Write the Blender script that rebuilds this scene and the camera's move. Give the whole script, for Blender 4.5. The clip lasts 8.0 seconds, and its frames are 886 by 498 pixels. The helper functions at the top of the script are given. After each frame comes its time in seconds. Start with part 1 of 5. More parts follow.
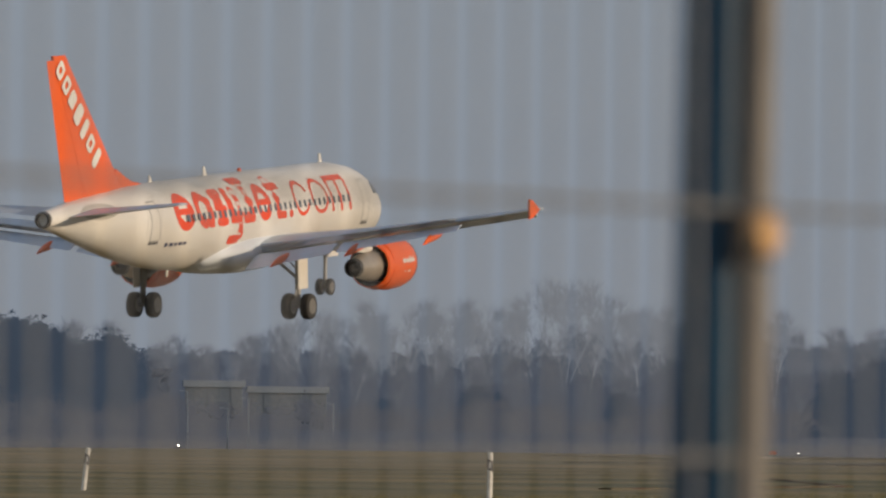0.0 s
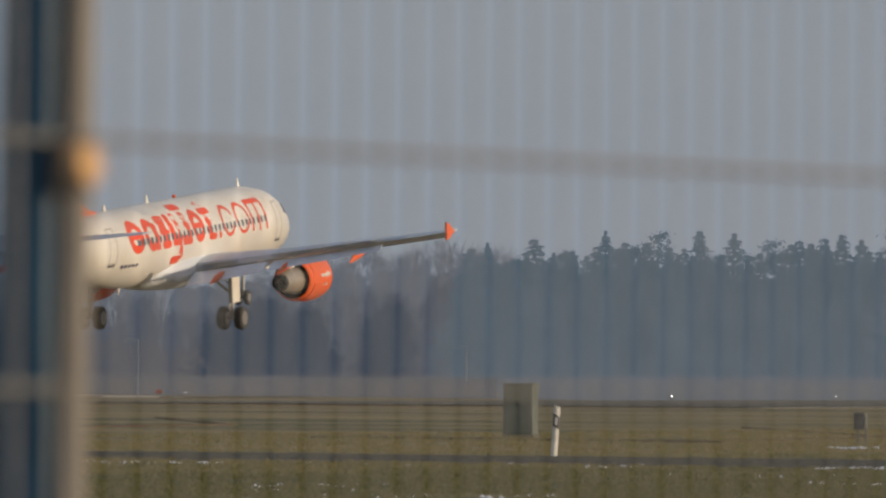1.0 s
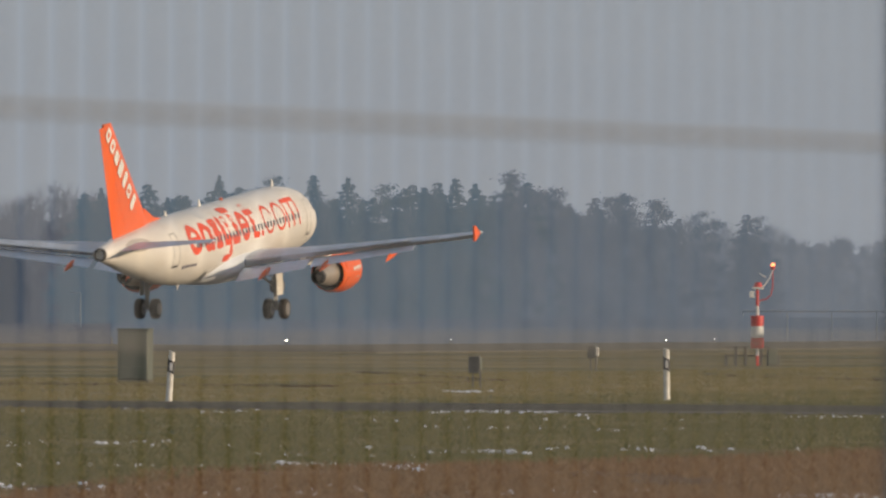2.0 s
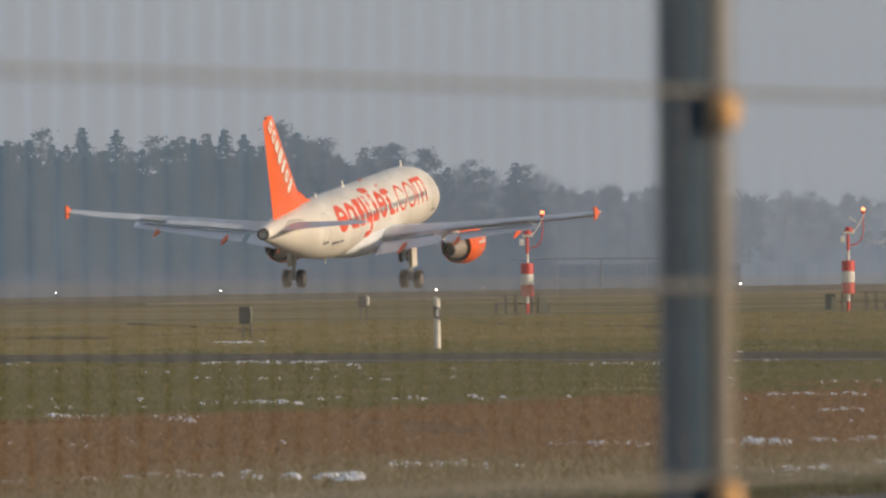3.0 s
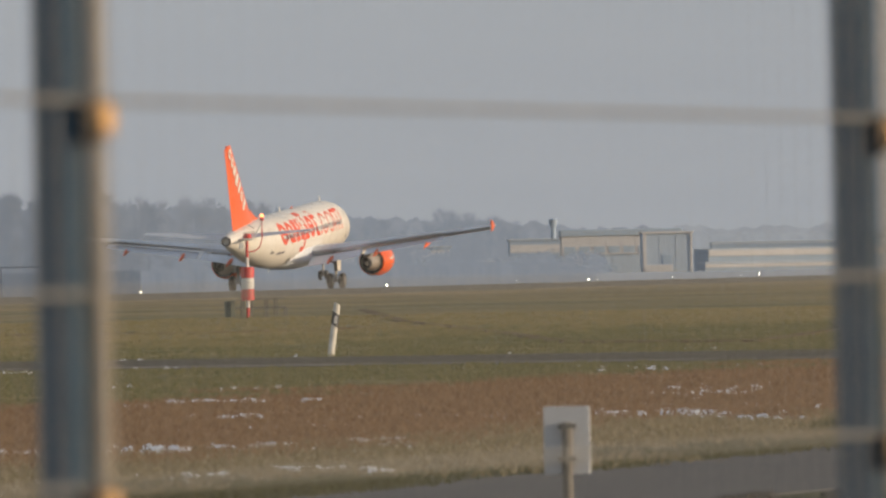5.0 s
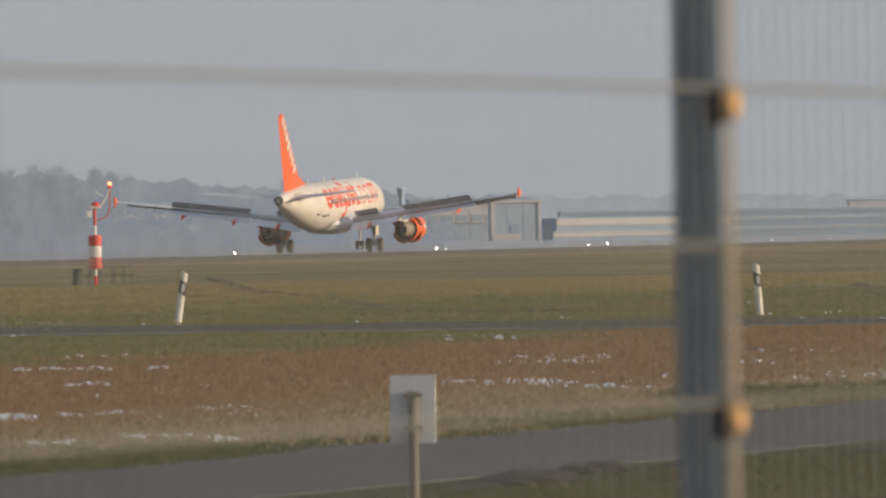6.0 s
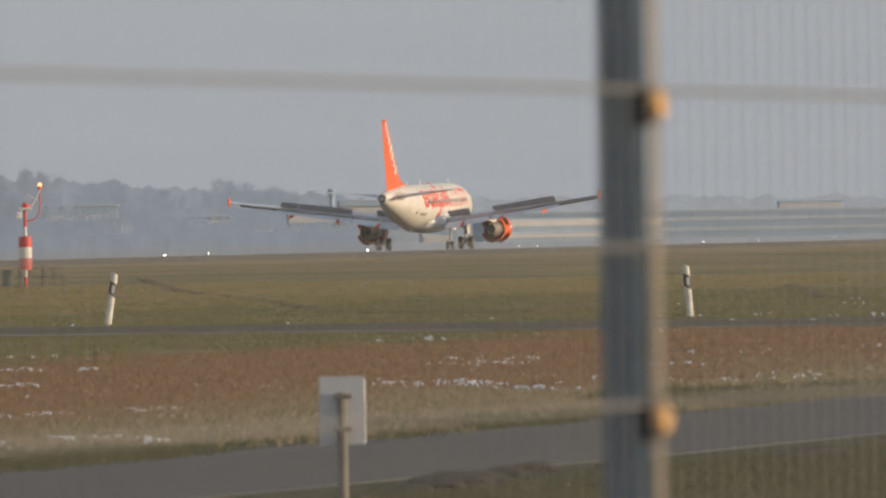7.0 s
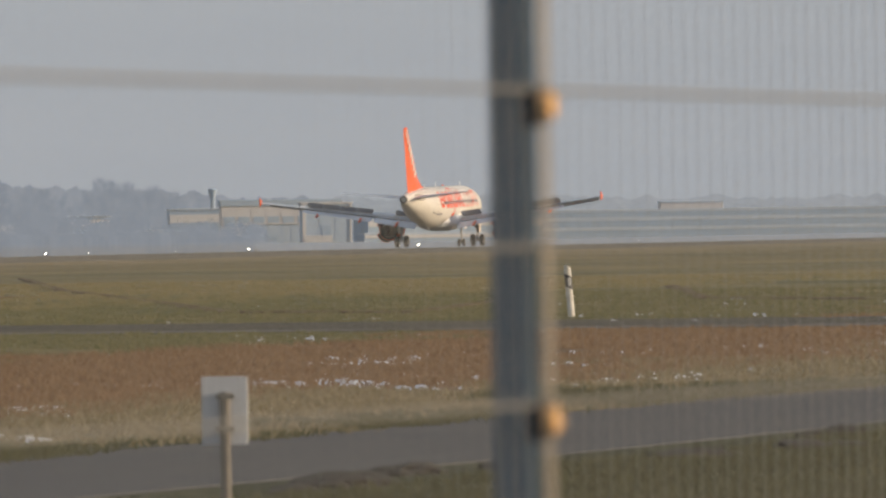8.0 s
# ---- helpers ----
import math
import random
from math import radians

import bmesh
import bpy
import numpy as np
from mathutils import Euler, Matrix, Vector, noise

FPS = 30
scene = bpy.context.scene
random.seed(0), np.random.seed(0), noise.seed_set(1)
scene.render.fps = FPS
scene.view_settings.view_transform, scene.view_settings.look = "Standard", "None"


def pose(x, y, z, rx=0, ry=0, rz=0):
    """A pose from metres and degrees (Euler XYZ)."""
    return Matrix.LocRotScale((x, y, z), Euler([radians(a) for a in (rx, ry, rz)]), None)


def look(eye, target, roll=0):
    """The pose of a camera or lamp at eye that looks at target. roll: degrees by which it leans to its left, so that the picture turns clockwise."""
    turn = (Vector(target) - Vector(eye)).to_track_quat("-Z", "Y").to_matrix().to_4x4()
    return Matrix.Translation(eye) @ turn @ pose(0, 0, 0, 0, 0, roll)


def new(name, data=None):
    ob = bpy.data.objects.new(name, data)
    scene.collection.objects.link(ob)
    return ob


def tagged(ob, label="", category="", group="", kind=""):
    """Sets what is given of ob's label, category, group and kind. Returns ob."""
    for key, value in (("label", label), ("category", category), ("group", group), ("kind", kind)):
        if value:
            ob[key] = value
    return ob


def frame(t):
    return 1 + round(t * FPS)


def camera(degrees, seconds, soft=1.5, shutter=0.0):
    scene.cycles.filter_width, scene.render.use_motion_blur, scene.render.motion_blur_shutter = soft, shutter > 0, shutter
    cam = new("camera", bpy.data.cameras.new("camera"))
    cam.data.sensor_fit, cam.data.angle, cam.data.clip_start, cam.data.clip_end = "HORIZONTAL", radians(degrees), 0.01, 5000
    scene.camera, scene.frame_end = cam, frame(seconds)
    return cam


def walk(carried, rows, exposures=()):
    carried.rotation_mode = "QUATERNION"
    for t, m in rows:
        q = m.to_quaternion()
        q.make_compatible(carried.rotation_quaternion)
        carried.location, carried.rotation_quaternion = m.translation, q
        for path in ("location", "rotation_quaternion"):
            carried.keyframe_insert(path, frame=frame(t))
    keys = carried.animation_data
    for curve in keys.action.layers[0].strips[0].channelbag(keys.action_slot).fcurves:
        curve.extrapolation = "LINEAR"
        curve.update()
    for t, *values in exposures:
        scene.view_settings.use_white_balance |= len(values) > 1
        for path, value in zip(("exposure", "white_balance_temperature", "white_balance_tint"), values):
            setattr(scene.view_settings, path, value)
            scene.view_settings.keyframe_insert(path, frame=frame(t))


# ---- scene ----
# A long lens held behind a mesh fence: turning after the aircraft.
EYE_Z = 1.65
cam = camera(5.985, 8.0, soft=2.4)
cam.data.dof.use_dof = True
cam.data.dof.focus_distance = 420.0
cam.data.dof.aperture_fstop = 13.5
VIEWS = [  # seconds, turn to the right, tilt, lean, sway, bob
    (0.0, -4.911, 1.223, 0.53, -0.044, 0.000),
    (0.1, -4.680, 1.350, 0.51, -0.040, 0.001),
    (0.2, -4.370, 1.267, 0.49, -0.036, 0.003),
    (0.3, -4.220, 1.320, 0.46, -0.031, 0.005),
    (0.4, -3.780, 1.150, 0.44, -0.027, 0.006),
    (0.5, -3.247, 0.925, 0.42, -0.023, 0.006),
    (0.6, -2.460, 0.890, 0.45, -0.016, 0.004),
    (0.7, -1.900, 1.013, 0.48, -0.008, 0.001),
    (0.9, -1.220, 0.975, 0.41, 0.004, -0.005),
    (1.0, -0.762, 0.841, 0.37, 0.011, -0.007),
    (1.2, -0.242, 0.491, 0.26, 0.014, 0.000),
    (2.3, 2.460, 0.461, -0.00, 0.000, 0.000),
    (2.5, 2.696, 0.394, -0.13, 0.000, 0.000),
    (2.8, 2.960, 0.215, -0.60, 0.000, 0.000),
    (3.0, 3.407, 0.131, -0.50, 0.000, 0.000),
    (3.5, 3.612, 0.221, 0.00, 0.000, 0.000),
    (3.7, 3.886, 0.042, -0.21, 0.000, 0.000),
    (4.0, 5.236, 0.268, -0.54, 0.000, 0.000),
    (4.3, 6.122, 0.147, -0.85, 0.005, 0.000),
    (4.5, 6.715, 0.396, -0.75, 0.008, 0.000),
    (4.8, 7.062, -0.378, -0.85, 0.018, 0.000),
    (5.0, 7.464, 0.127, -1.10, 0.024, 0.000),
    (5.2, 7.773, 0.249, -0.92, 0.029, 0.000),
    (6.3, 8.573, -0.185, -1.02, 0.034, 0.000),
    (6.5, 8.605, 0.110, -0.98, 0.035, 0.000),
    (6.8, 9.366, -0.018, -0.94, 0.038, 0.000),
    (7.0, 8.957, -0.101, -0.92, 0.040, 0.000),
    (7.5, 9.383, 0.141, -0.79, 0.033, 0.000),
    (8.0, 9.763, -0.112, -0.81, 0.027, 0.000),
]


def sight(turn, tilt, lean, sway, bob):
    eye = Vector((sway, 0, EYE_Z + bob))
    a, e = radians(turn), radians(tilt)
    way = Vector((math.sin(a) * math.cos(e), math.cos(a) * math.cos(e), math.sin(e)))
    return look(eye, eye + way * 100, lean)


walk(cam, [(t, sight(*v)) for t, *v in VIEWS],
     exposures=[(0.0, -0.49, 5920, 10), (0.5, -0.44, 5940, 10), (1.0, -0.32, 6040, 10), (2.5, -0.09, 6160, 10), (3.5, 0.01, 6260, 10), (6.5, 0.14, 6340, 10), (8.0, 0.17, 6340, 10)])

# ---------------------------------------------------------------- light
SUN_AZ, SUN_EL = 109.0, 9.0
world = bpy.data.worlds.new("world")
scene.world = world
world.use_nodes = True
wn, wl = world.node_tree.nodes, world.node_tree.links
sky = wn.new("ShaderNodeTexSky")
sky.sky_type = "NISHITA"
sky.sun_disc = False
sky.sun_elevation, sky.sun_rotation = radians(SUN_EL), radians(SUN_AZ)
sky.dust_density, sky.air_density, sky.ozone_density = 2.0, 1.0, 1.5
veil = wn.new("ShaderNodeMixRGB")
veil.inputs[0].default_value = 0.86
veil.inputs[2].default_value = (3.86, 4.12, 4.48, 1)
wl.new(sky.outputs[0], veil.inputs[1])
wl.new(veil.outputs[0], wn["Background"].inputs[0])
wn["Background"].inputs[1].default_value = 0.105
sun = new("sun", bpy.data.lights.new("sun", "SUN"))
sun.data.energy, sun.data.angle, sun.data.color = 4.0, radians(0.6), (1.0, 0.77, 0.52)
sa, se = radians(SUN_AZ), radians(SUN_EL)
sun.matrix_world = look((math.sin(sa) * 90, math.cos(sa) * 90, math.tan(se) * 90), (0, 0, 0))


# ---------------------------------------------------------------- materials
def mat(name, base, rough=0.6, metal=0.0, vary=0.15, scale=3.0, fine=0.0, bump=0.0, second=None, spread=0.5, coat=0.0, rand=0.0, emit=None, spec=0.5):
    """A surface with two scales of variation in tone, a second colour in patches, roughness that follows it, and relief."""
    m = bpy.data.materials.new(name)
    m.use_nodes = True
    n, l = m.node_tree.nodes, m.node_tree.links
    b = n["Principled BSDF"]
    co = n.new("ShaderNodeTexCoord")
    big = n.new("ShaderNodeTexNoise")
    big.inputs["Scale"].default_value = scale
    big.inputs["Detail"].default_value = 6
    small = n.new("ShaderNodeTexNoise")
    small.inputs["Scale"].default_value = fine or scale * 14
    small.inputs["Detail"].default_value = 4
    for k in (big, small):
        l.new(co.outputs["Object"], k.inputs["Vector"])
    mix = n.new("ShaderNodeMixRGB")
    mix.inputs[1].default_value = (*base, 1)
    mix.inputs[2].default_value = (*(second or [c * (1 - vary) for c in base]), 1)
    ramp = n.new("ShaderNodeMapRange")
    ramp.inputs[1].default_value, ramp.inputs[2].default_value = spread - 0.13, spread + 0.13
    l.new(big.outputs[0], ramp.inputs[0])
    l.new(ramp.outputs[0], mix.inputs[0])
    hsv = n.new("ShaderNodeHueSaturation")
    mr = n.new("ShaderNodeMapRange")
    mr.inputs[1].default_value, mr.inputs[2].default_value = 0.25, 0.75
    mr.inputs[3].default_value, mr.inputs[4].default_value = 1 - vary, 1 + vary
    l.new(small.outputs[0], mr.inputs[0])
    value = mr.outputs[0]
    if rand:
        oi = n.new("ShaderNodeObjectInfo")
        rr = n.new("ShaderNodeMapRange")
        rr.inputs[3].default_value, rr.inputs[4].default_value = 1 - rand, 1 + rand
        l.new(oi.outputs["Random"], rr.inputs[0])
        mu = n.new("ShaderNodeMath")
        mu.operation = "MULTIPLY"
        l.new(value, mu.inputs[0])
        l.new(rr.outputs[0], mu.inputs[1])
        value = mu.outputs[0]
    l.new(value, hsv.inputs["Value"])
    l.new(mix.outputs[0], hsv.inputs["Color"])
    l.new(hsv.outputs[0], b.inputs["Base Color"])
    ro = n.new("ShaderNodeMapRange")
    ro.inputs[3].default_value, ro.inputs[4].default_value = max(0.03, rough - 0.1), min(1, rough + 0.1)
    l.new(big.outputs[0], ro.inputs[0])
    l.new(ro.outputs[0], b.inputs["Roughness"])
    b.inputs["Metallic"].default_value = metal
    b.inputs["Specular IOR Level"].default_value = spec
    b.inputs["Coat Weight"].default_value = coat
    b.inputs["Coat Roughness"].default_value = 0.2
    if bump:
        bp = n.new("ShaderNodeBump")
        bp.inputs["Strength"].default_value = bump
        bp.inputs["Distance"].default_value = 0.02
        l.new(small.outputs[0], bp.inputs["Height"])
        l.new(bp.outputs[0], b.inputs["Normal"])
    if emit:
        b.inputs["Emission Color"].default_value = (*emit[0], 1)
        b.inputs["Emission Strength"].default_value = emit[1]
    return m


WHITE = mat("white_gloss_paint", (0.80, 0.765, 0.70), 0.40, vary=0.05, scale=0.5, second=(0.74, 0.69, 0.61), coat=0.2)
FAIRING = mat("bluish_white_paint", (0.72, 0.75, 0.78), 0.4, vary=0.05, scale=0.6, coat=0.2)
ORANGE = mat("orange_gloss_paint", (0.86, 0.13, 0.012), 0.4, vary=0.04, scale=0.6, coat=0.2)
LETTER = mat("orange_red_marking", (0.80, 0.085, 0.025), 0.45, vary=0.05, scale=2.0)
LETTER_WHITE = mat("white_marking", (0.80, 0.78, 0.72), 0.45, vary=0.05, scale=2.0)
WING = mat("wing_grey_paint", (0.54, 0.60, 0.68), 0.38, vary=0.06, scale=0.4, second=(0.42, 0.47, 0.54))
FLAP = mat("flap_grey_paint", (0.58, 0.65, 0.75), 0.4, vary=0.08, scale=0.5)
SEALPLATE = mat("dull_plate", (0.46, 0.43, 0.38), 0.65, vary=0.08, scale=1.0)
SEAL = mat("dark_gap", (0.025, 0.028, 0.035), 0.7, vary=0.1)
SPOIL = mat("spoiler_grey", (0.34, 0.37, 0.41), 0.35, vary=0.1, scale=1.0)
METAL = mat("bare_metal", (0.56, 0.49, 0.41), 0.35, metal=0.55, vary=0.12, scale=2.0)
DARKMETAL = mat("scorched_metal", (0.09, 0.085, 0.08), 0.4, metal=0.7, vary=0.2, scale=2.0)
STEEL = mat("gear_steel_paint", (0.38, 0.37, 0.35), 0.45, metal=0.2, vary=0.12, scale=3.0)
TYRE = mat("tyre_rubber", (0.022, 0.021, 0.02), 0.8, vary=0.2, scale=4.0, second=(0.045, 0.04, 0.035))
RIM = mat("wheel_alloy", (0.30, 0.28, 0.25), 0.45, metal=0.5, vary=0.15, scale=4.0)
GLASSDARK = mat("cabin_window_dark", (0.15, 0.17, 0.20), 0.15, vary=0.1)
LINE = mat("panel_line_grey", (0.30, 0.29, 0.27), 0.6, vary=0.1)
BLUE = mat("dark_blue_marking", (0.03, 0.035, 0.10), 0.5, vary=0.1)

POSTGREEN = mat("powder_coated_steel_dark", (0.045, 0.115, 0.185), 0.6, vary=0.15, scale=6.0, fine=120, bump=0.1, spec=0.2)
WIRE = mat("galvanised_wire", (0.23, 0.22, 0.20), 0.55, metal=0.1, vary=0.15, scale=8.0, fine=90)
UPWIRE = mat("galvanised_upright_wire", (0.34, 0.335, 0.32), 0.6, metal=0.1, vary=0.12, scale=8.0, fine=90)
CLAMP = mat("tan_plastic_clamp", (0.62, 0.37, 0.16), 0.55, vary=0.12, scale=20.0)
DELIN = mat("white_plastic_post", (0.72, 0.70, 0.64), 0.5, vary=0.08, scale=6.0, second=(0.55, 0.52, 0.45))
BLACKBAND = mat("black_band", (0.03, 0.03, 0.032), 0.6, vary=0.1)
REFLECT = mat("reflector_grey", (0.55, 0.55, 0.55), 0.2, vary=0.05)
GREENBOX = mat("grey_green_cabinet_paint", (0.13, 0.145, 0.115), 0.55, vary=0.12, scale=2.0, second=(0.105, 0.118, 0.09))
SIGNRED = mat("signal_red_paint", (0.62, 0.035, 0.03), 0.45, vary=0.1, scale=4.0)
SIGNWHITE = mat("signal_white_paint", (0.76, 0.75, 0.72), 0.45, vary=0.08, scale=4.0)
RACK = mat("weathered_steel_rack", (0.13, 0.128, 0.120), 0.6, metal=0.3, vary=0.2, scale=5.0)
BACKPLATE = mat("bare_aluminium_sign_back", (0.55, 0.57, 0.60), 0.45, metal=0.25, vary=0.08, scale=4.0)
LAMPGLOW = mat("lamp_lens_lit", (0.9, 0.85, 0.7), 0.3, vary=0.02, emit=((1.0, 0.86, 0.62), 60.0))
LAMPRED = mat("obstruction_lamp_lit", (0.8, 0.15, 0.05), 0.3, vary=0.02, emit=((1.0, 0.30, 0.10), 4.0))
ASPHALT = mat("worn_asphalt", (0.074, 0.076, 0.080), 0.9, vary=0.22, scale=0.25, fine=14, second=(0.092, 0.091, 0.090), bump=0.3, spec=0.15)
CONCRETE = mat("runway_concrete", (0.150, 0.138, 0.112), 0.95, vary=0.15, scale=0.1, fine=3, spec=0.08)
SNOW = mat("old_snow", (0.64, 0.66, 0.70), 0.7, vary=0.06, scale=4.0, bump=0.3)
EARTH = mat("dark_molehill_earth", (0.035, 0.028, 0.02), 0.95, vary=0.3, scale=5.0, fine=40, bump=0.8)
ROPE = mat("rust_red_cord", (0.20, 0.10, 0.06), 0.8, vary=0.2)


# ---------------------------------------------------------------- building helpers
def part(name, bm, material, parent=None, label=""):
    me = bpy.data.meshes.new(name)
    bm.to_mesh(me)
    bm.free()
    for f in me.polygons:
        f.use_smooth = True
    me.set_sharp_from_angle(angle=radians(35))
    for mm in material if isinstance(material, (list, tuple)) else (material,):
        me.materials.append(mm)
    ob = new(name, me)
    if parent:
        ob.parent = parent
    return tagged(ob, label) if label else ob


def shared(name, me, parent, m=None):
    ob = new(name, me)
    ob.parent = parent
    if m is not None:
        ob.matrix_basis = m
    return ob


def empty(name, m, label, category, group="", kind=""):
    ob = new(name)
    ob.matrix_basis = m
    return tagged(ob, label, category, group, kind)


def box(bm, x0, x1, y0, y1, z0, z1, bevel=0.0):
    r = bmesh.ops.create_cube(bm, size=1, matrix=Matrix.Translation(((x0 + x1) / 2, (y0 + y1) / 2, (z0 + z1) / 2)) @ Matrix.Diagonal((x1 - x0, y1 - y0, z1 - z0, 1)))
    if bevel:
        es = {e for v in r["verts"] for e in v.link_edges}
        bmesh.ops.bevel(bm, geom=list(es), offset=bevel, segments=1, affect="EDGES", profile=0.5)
    return r["verts"]


def boxed(*a, bevel=0.0):
    bm = bmesh.new()
    box(bm, *a, bevel=bevel)
    return bm


def rod(bm, a, b, r0, r1=None, seg=8):
    a, b = Vector(a), Vector(b)
    d = b - a
    m = Matrix.Translation((a + b) / 2) @ d.to_track_quat("Z", "Y").to_matrix().to_4x4()
    bmesh.ops.create_cone(bm, cap_ends=True, segments=seg, radius1=r0, radius2=r0 if r1 is None else r1, depth=d.length, matrix=m)


def rods(*pieces, seg=8):
    bm = bmesh.new()
    for p in pieces:
        rod(bm, *p, seg=seg)
    return bm


def loft(rings, close=True, caps=True):
    bm = bmesh.new()
    vs = [[bm.verts.new(p) for p in r] for r in rings]
    n = len(vs[0])
    for a, b in zip(vs, vs[1:]):
        for i in range(n if close else n - 1):
            j = (i + 1) % n
            bm.faces.new((a[i], a[j], b[j], b[i]))
    if caps:
        bm.faces.new(vs[0][::-1])
        bm.faces.new(vs[-1])
    bmesh.ops.recalc_face_normals(bm, faces=bm.faces)
    return bm


def lathe(stations, centre=(0, 0, 0), seg=28, caps=True):
    """stations: (y, radius) along the flight axis."""
    cx, cy, cz = centre
    return loft([[(cx + r * math.cos(k * math.tau / seg), cy + y, cz + r * math.sin(k * math.tau / seg)) for k in range(seg)] for y, r in stations], caps=caps)


def aerofoil(le, te, z, thick, n=9, droop=0.0):
    """A closed section in a plane of constant x: points (y, z), leading edge forward."""
    chord = le - te
    up, low = [], []
    for i in range(n + 1):
        u = 0.5 - 0.5 * math.cos(math.pi * i / n)
        h = thick * chord * 2.6 * (0.2969 * math.sqrt(u) - 0.126 * u - 0.3516 * u * u + 0.2843 * u ** 3 - 0.1015 * u ** 4) * 1.9
        c = 0.02 * chord * math.sin(math.pi * u) - droop * u * u
        up.append((le - u * chord, z + c + h))
        low.append((le - u * chord, z + c - h * 0.85))
    return up + low[-2:0:-1]


# ---------------------------------------------------------------- the airliner
# Body axes: x to its right, y forward from the main gear, z up from the fuselage axis.
NOSE = 16.1


def hull_at(s):
    """Centre height and radius of the fuselage s metres behind the nose."""
    st = [(0, -0.50, 0.06), (0.25, -0.48, 0.50), (0.7, -0.43, 0.86), (1.4, -0.34, 1.22), (2.4, -0.20, 1.58), (3.6, -0.08, 1.84),
          (5.0, -0.01, 1.96), (6.2, 0.0, 1.99), (20.6, 0.0, 1.99), (22.5, 0.04, 1.94), (24.5, 0.16, 1.80), (26.5, 0.33, 1.58), (28.5, 0.52, 1.29),
          (30.3, 0.68, 0.97), (31.8, 0.80, 0.68), (32.9, 0.88, 0.47), (33.45, 0.91, 0.36)]
    for (a, za, ra), (b, zb, rb) in zip(st, st[1:]):
        if s <= b:
            u = (s - a) / (b - a)
            return za + (zb - za) * u, ra + (rb - ra) * u
    return st[-1][1:]


def hull_point(s, side, z, lift=0.012):
    zc, r = hull_at(s)
    dz = max(-r * 0.99, min(r * 0.99, z - zc))
    x = math.sqrt(r * r - dz * dz)
    k = (r + lift) / r
    return Vector((side * x * k, NOSE - s, zc + dz * k))


def hull_patch(pieces, side, nu=6, nv=4, lift=0.012):
    """Thin decal plates that hug the hull: (s0, s1, z0, z1, rounding, slant) each."""
    bm = bmesh.new()
    for s0, s1, z0, z1, rd, slant in pieces:
        sc, zc, hs, hz = (s0 + s1) / 2, (z0 + z1) / 2, abs(s1 - s0) / 2, abs(z1 - z0) / 2
        seg = 20 if rd > 0.3 else 12
        ring = []
        for k in range(seg):
            a = k * math.tau / seg
            e = 1.0 if rd >= 1 else 0.35
            cu = math.copysign(abs(math.cos(a)) ** e, math.cos(a))
            cv = math.copysign(abs(math.sin(a)) ** e, math.sin(a))
            ring.append((sc + hs * cu - slant * cv * hz, zc + hz * cv))
        layers = []
        for f in (1.0, 0.6, 0.15):
            layers.append([bm.verts.new(hull_point(sc + (p - sc) * f, side, zc + (q - zc) * f, lift)) for p, q in ring])
        for a, b in zip(layers, layers[1:]):
            for i in range(seg):
                j = (i + 1) % seg
                bm.faces.new((a[i], a[j], b[j], b[i]))
        bm.faces.new(layers[-1])
    bmesh.ops.recalc_face_normals(bm, faces=bm.faces)
    if side > 0 and sum(f.normal.x for f in bm.faces) < 0 or side < 0 and sum(f.normal.x for f in bm.faces) > 0:
        bmesh.ops.reverse_faces(bm, faces=bm.faces)
    return bm


def hull_ring(s0, s1, z0, z1, width, side, lift=0.014, gap=0.0):
    """An oval or boxy band (open in the middle) on the hull; gap: a mouth cut from its nose-ward side, in turns."""
    bm = bmesh.new()
    sc, zc, hs, hz = (s0 + s1) / 2, (z0 + z1) / 2, abs(s1 - s0) / 2, abs(z1 - z0) / 2
    seg = 26
    rows = []
    for k in range(seg + 1):
        a = math.pi + gap * math.pi + (math.tau - gap * math.tau) * k / seg
        c, s = math.cos(a), math.sin(a)
        rows.append([bm.verts.new(hull_point(sc + (hs - w) * c, side, zc + (hz - w) * s, lift)) for w in (0.0, width * 0.5, width)])
    for a, b in zip(rows, rows[1:]):
        for i in range(2):
            bm.faces.new((a[i], a[i + 1], b[i + 1], b[i]))
    bmesh.ops.recalc_face_normals(bm, faces=bm.faces)
    if sum(f.normal.x for f in bm.faces) * side < 0:
        bmesh.ops.reverse_faces(bm, faces=bm.faces)
    return bm


def wing_at(v):
    """Leading edge, trailing edge (behind the nose), height and thickness at v metres from the axis."""
    le = 11.0 + (v - 1.9) * 0.535
    te = 18.0 + max(0, v - 6.4) * 0.235
    u = (v - 1.9) / 15.1
    return le, te, -1.42 + 2.0 * u + 0.12 * u * u, 0.135 - 0.045 * u


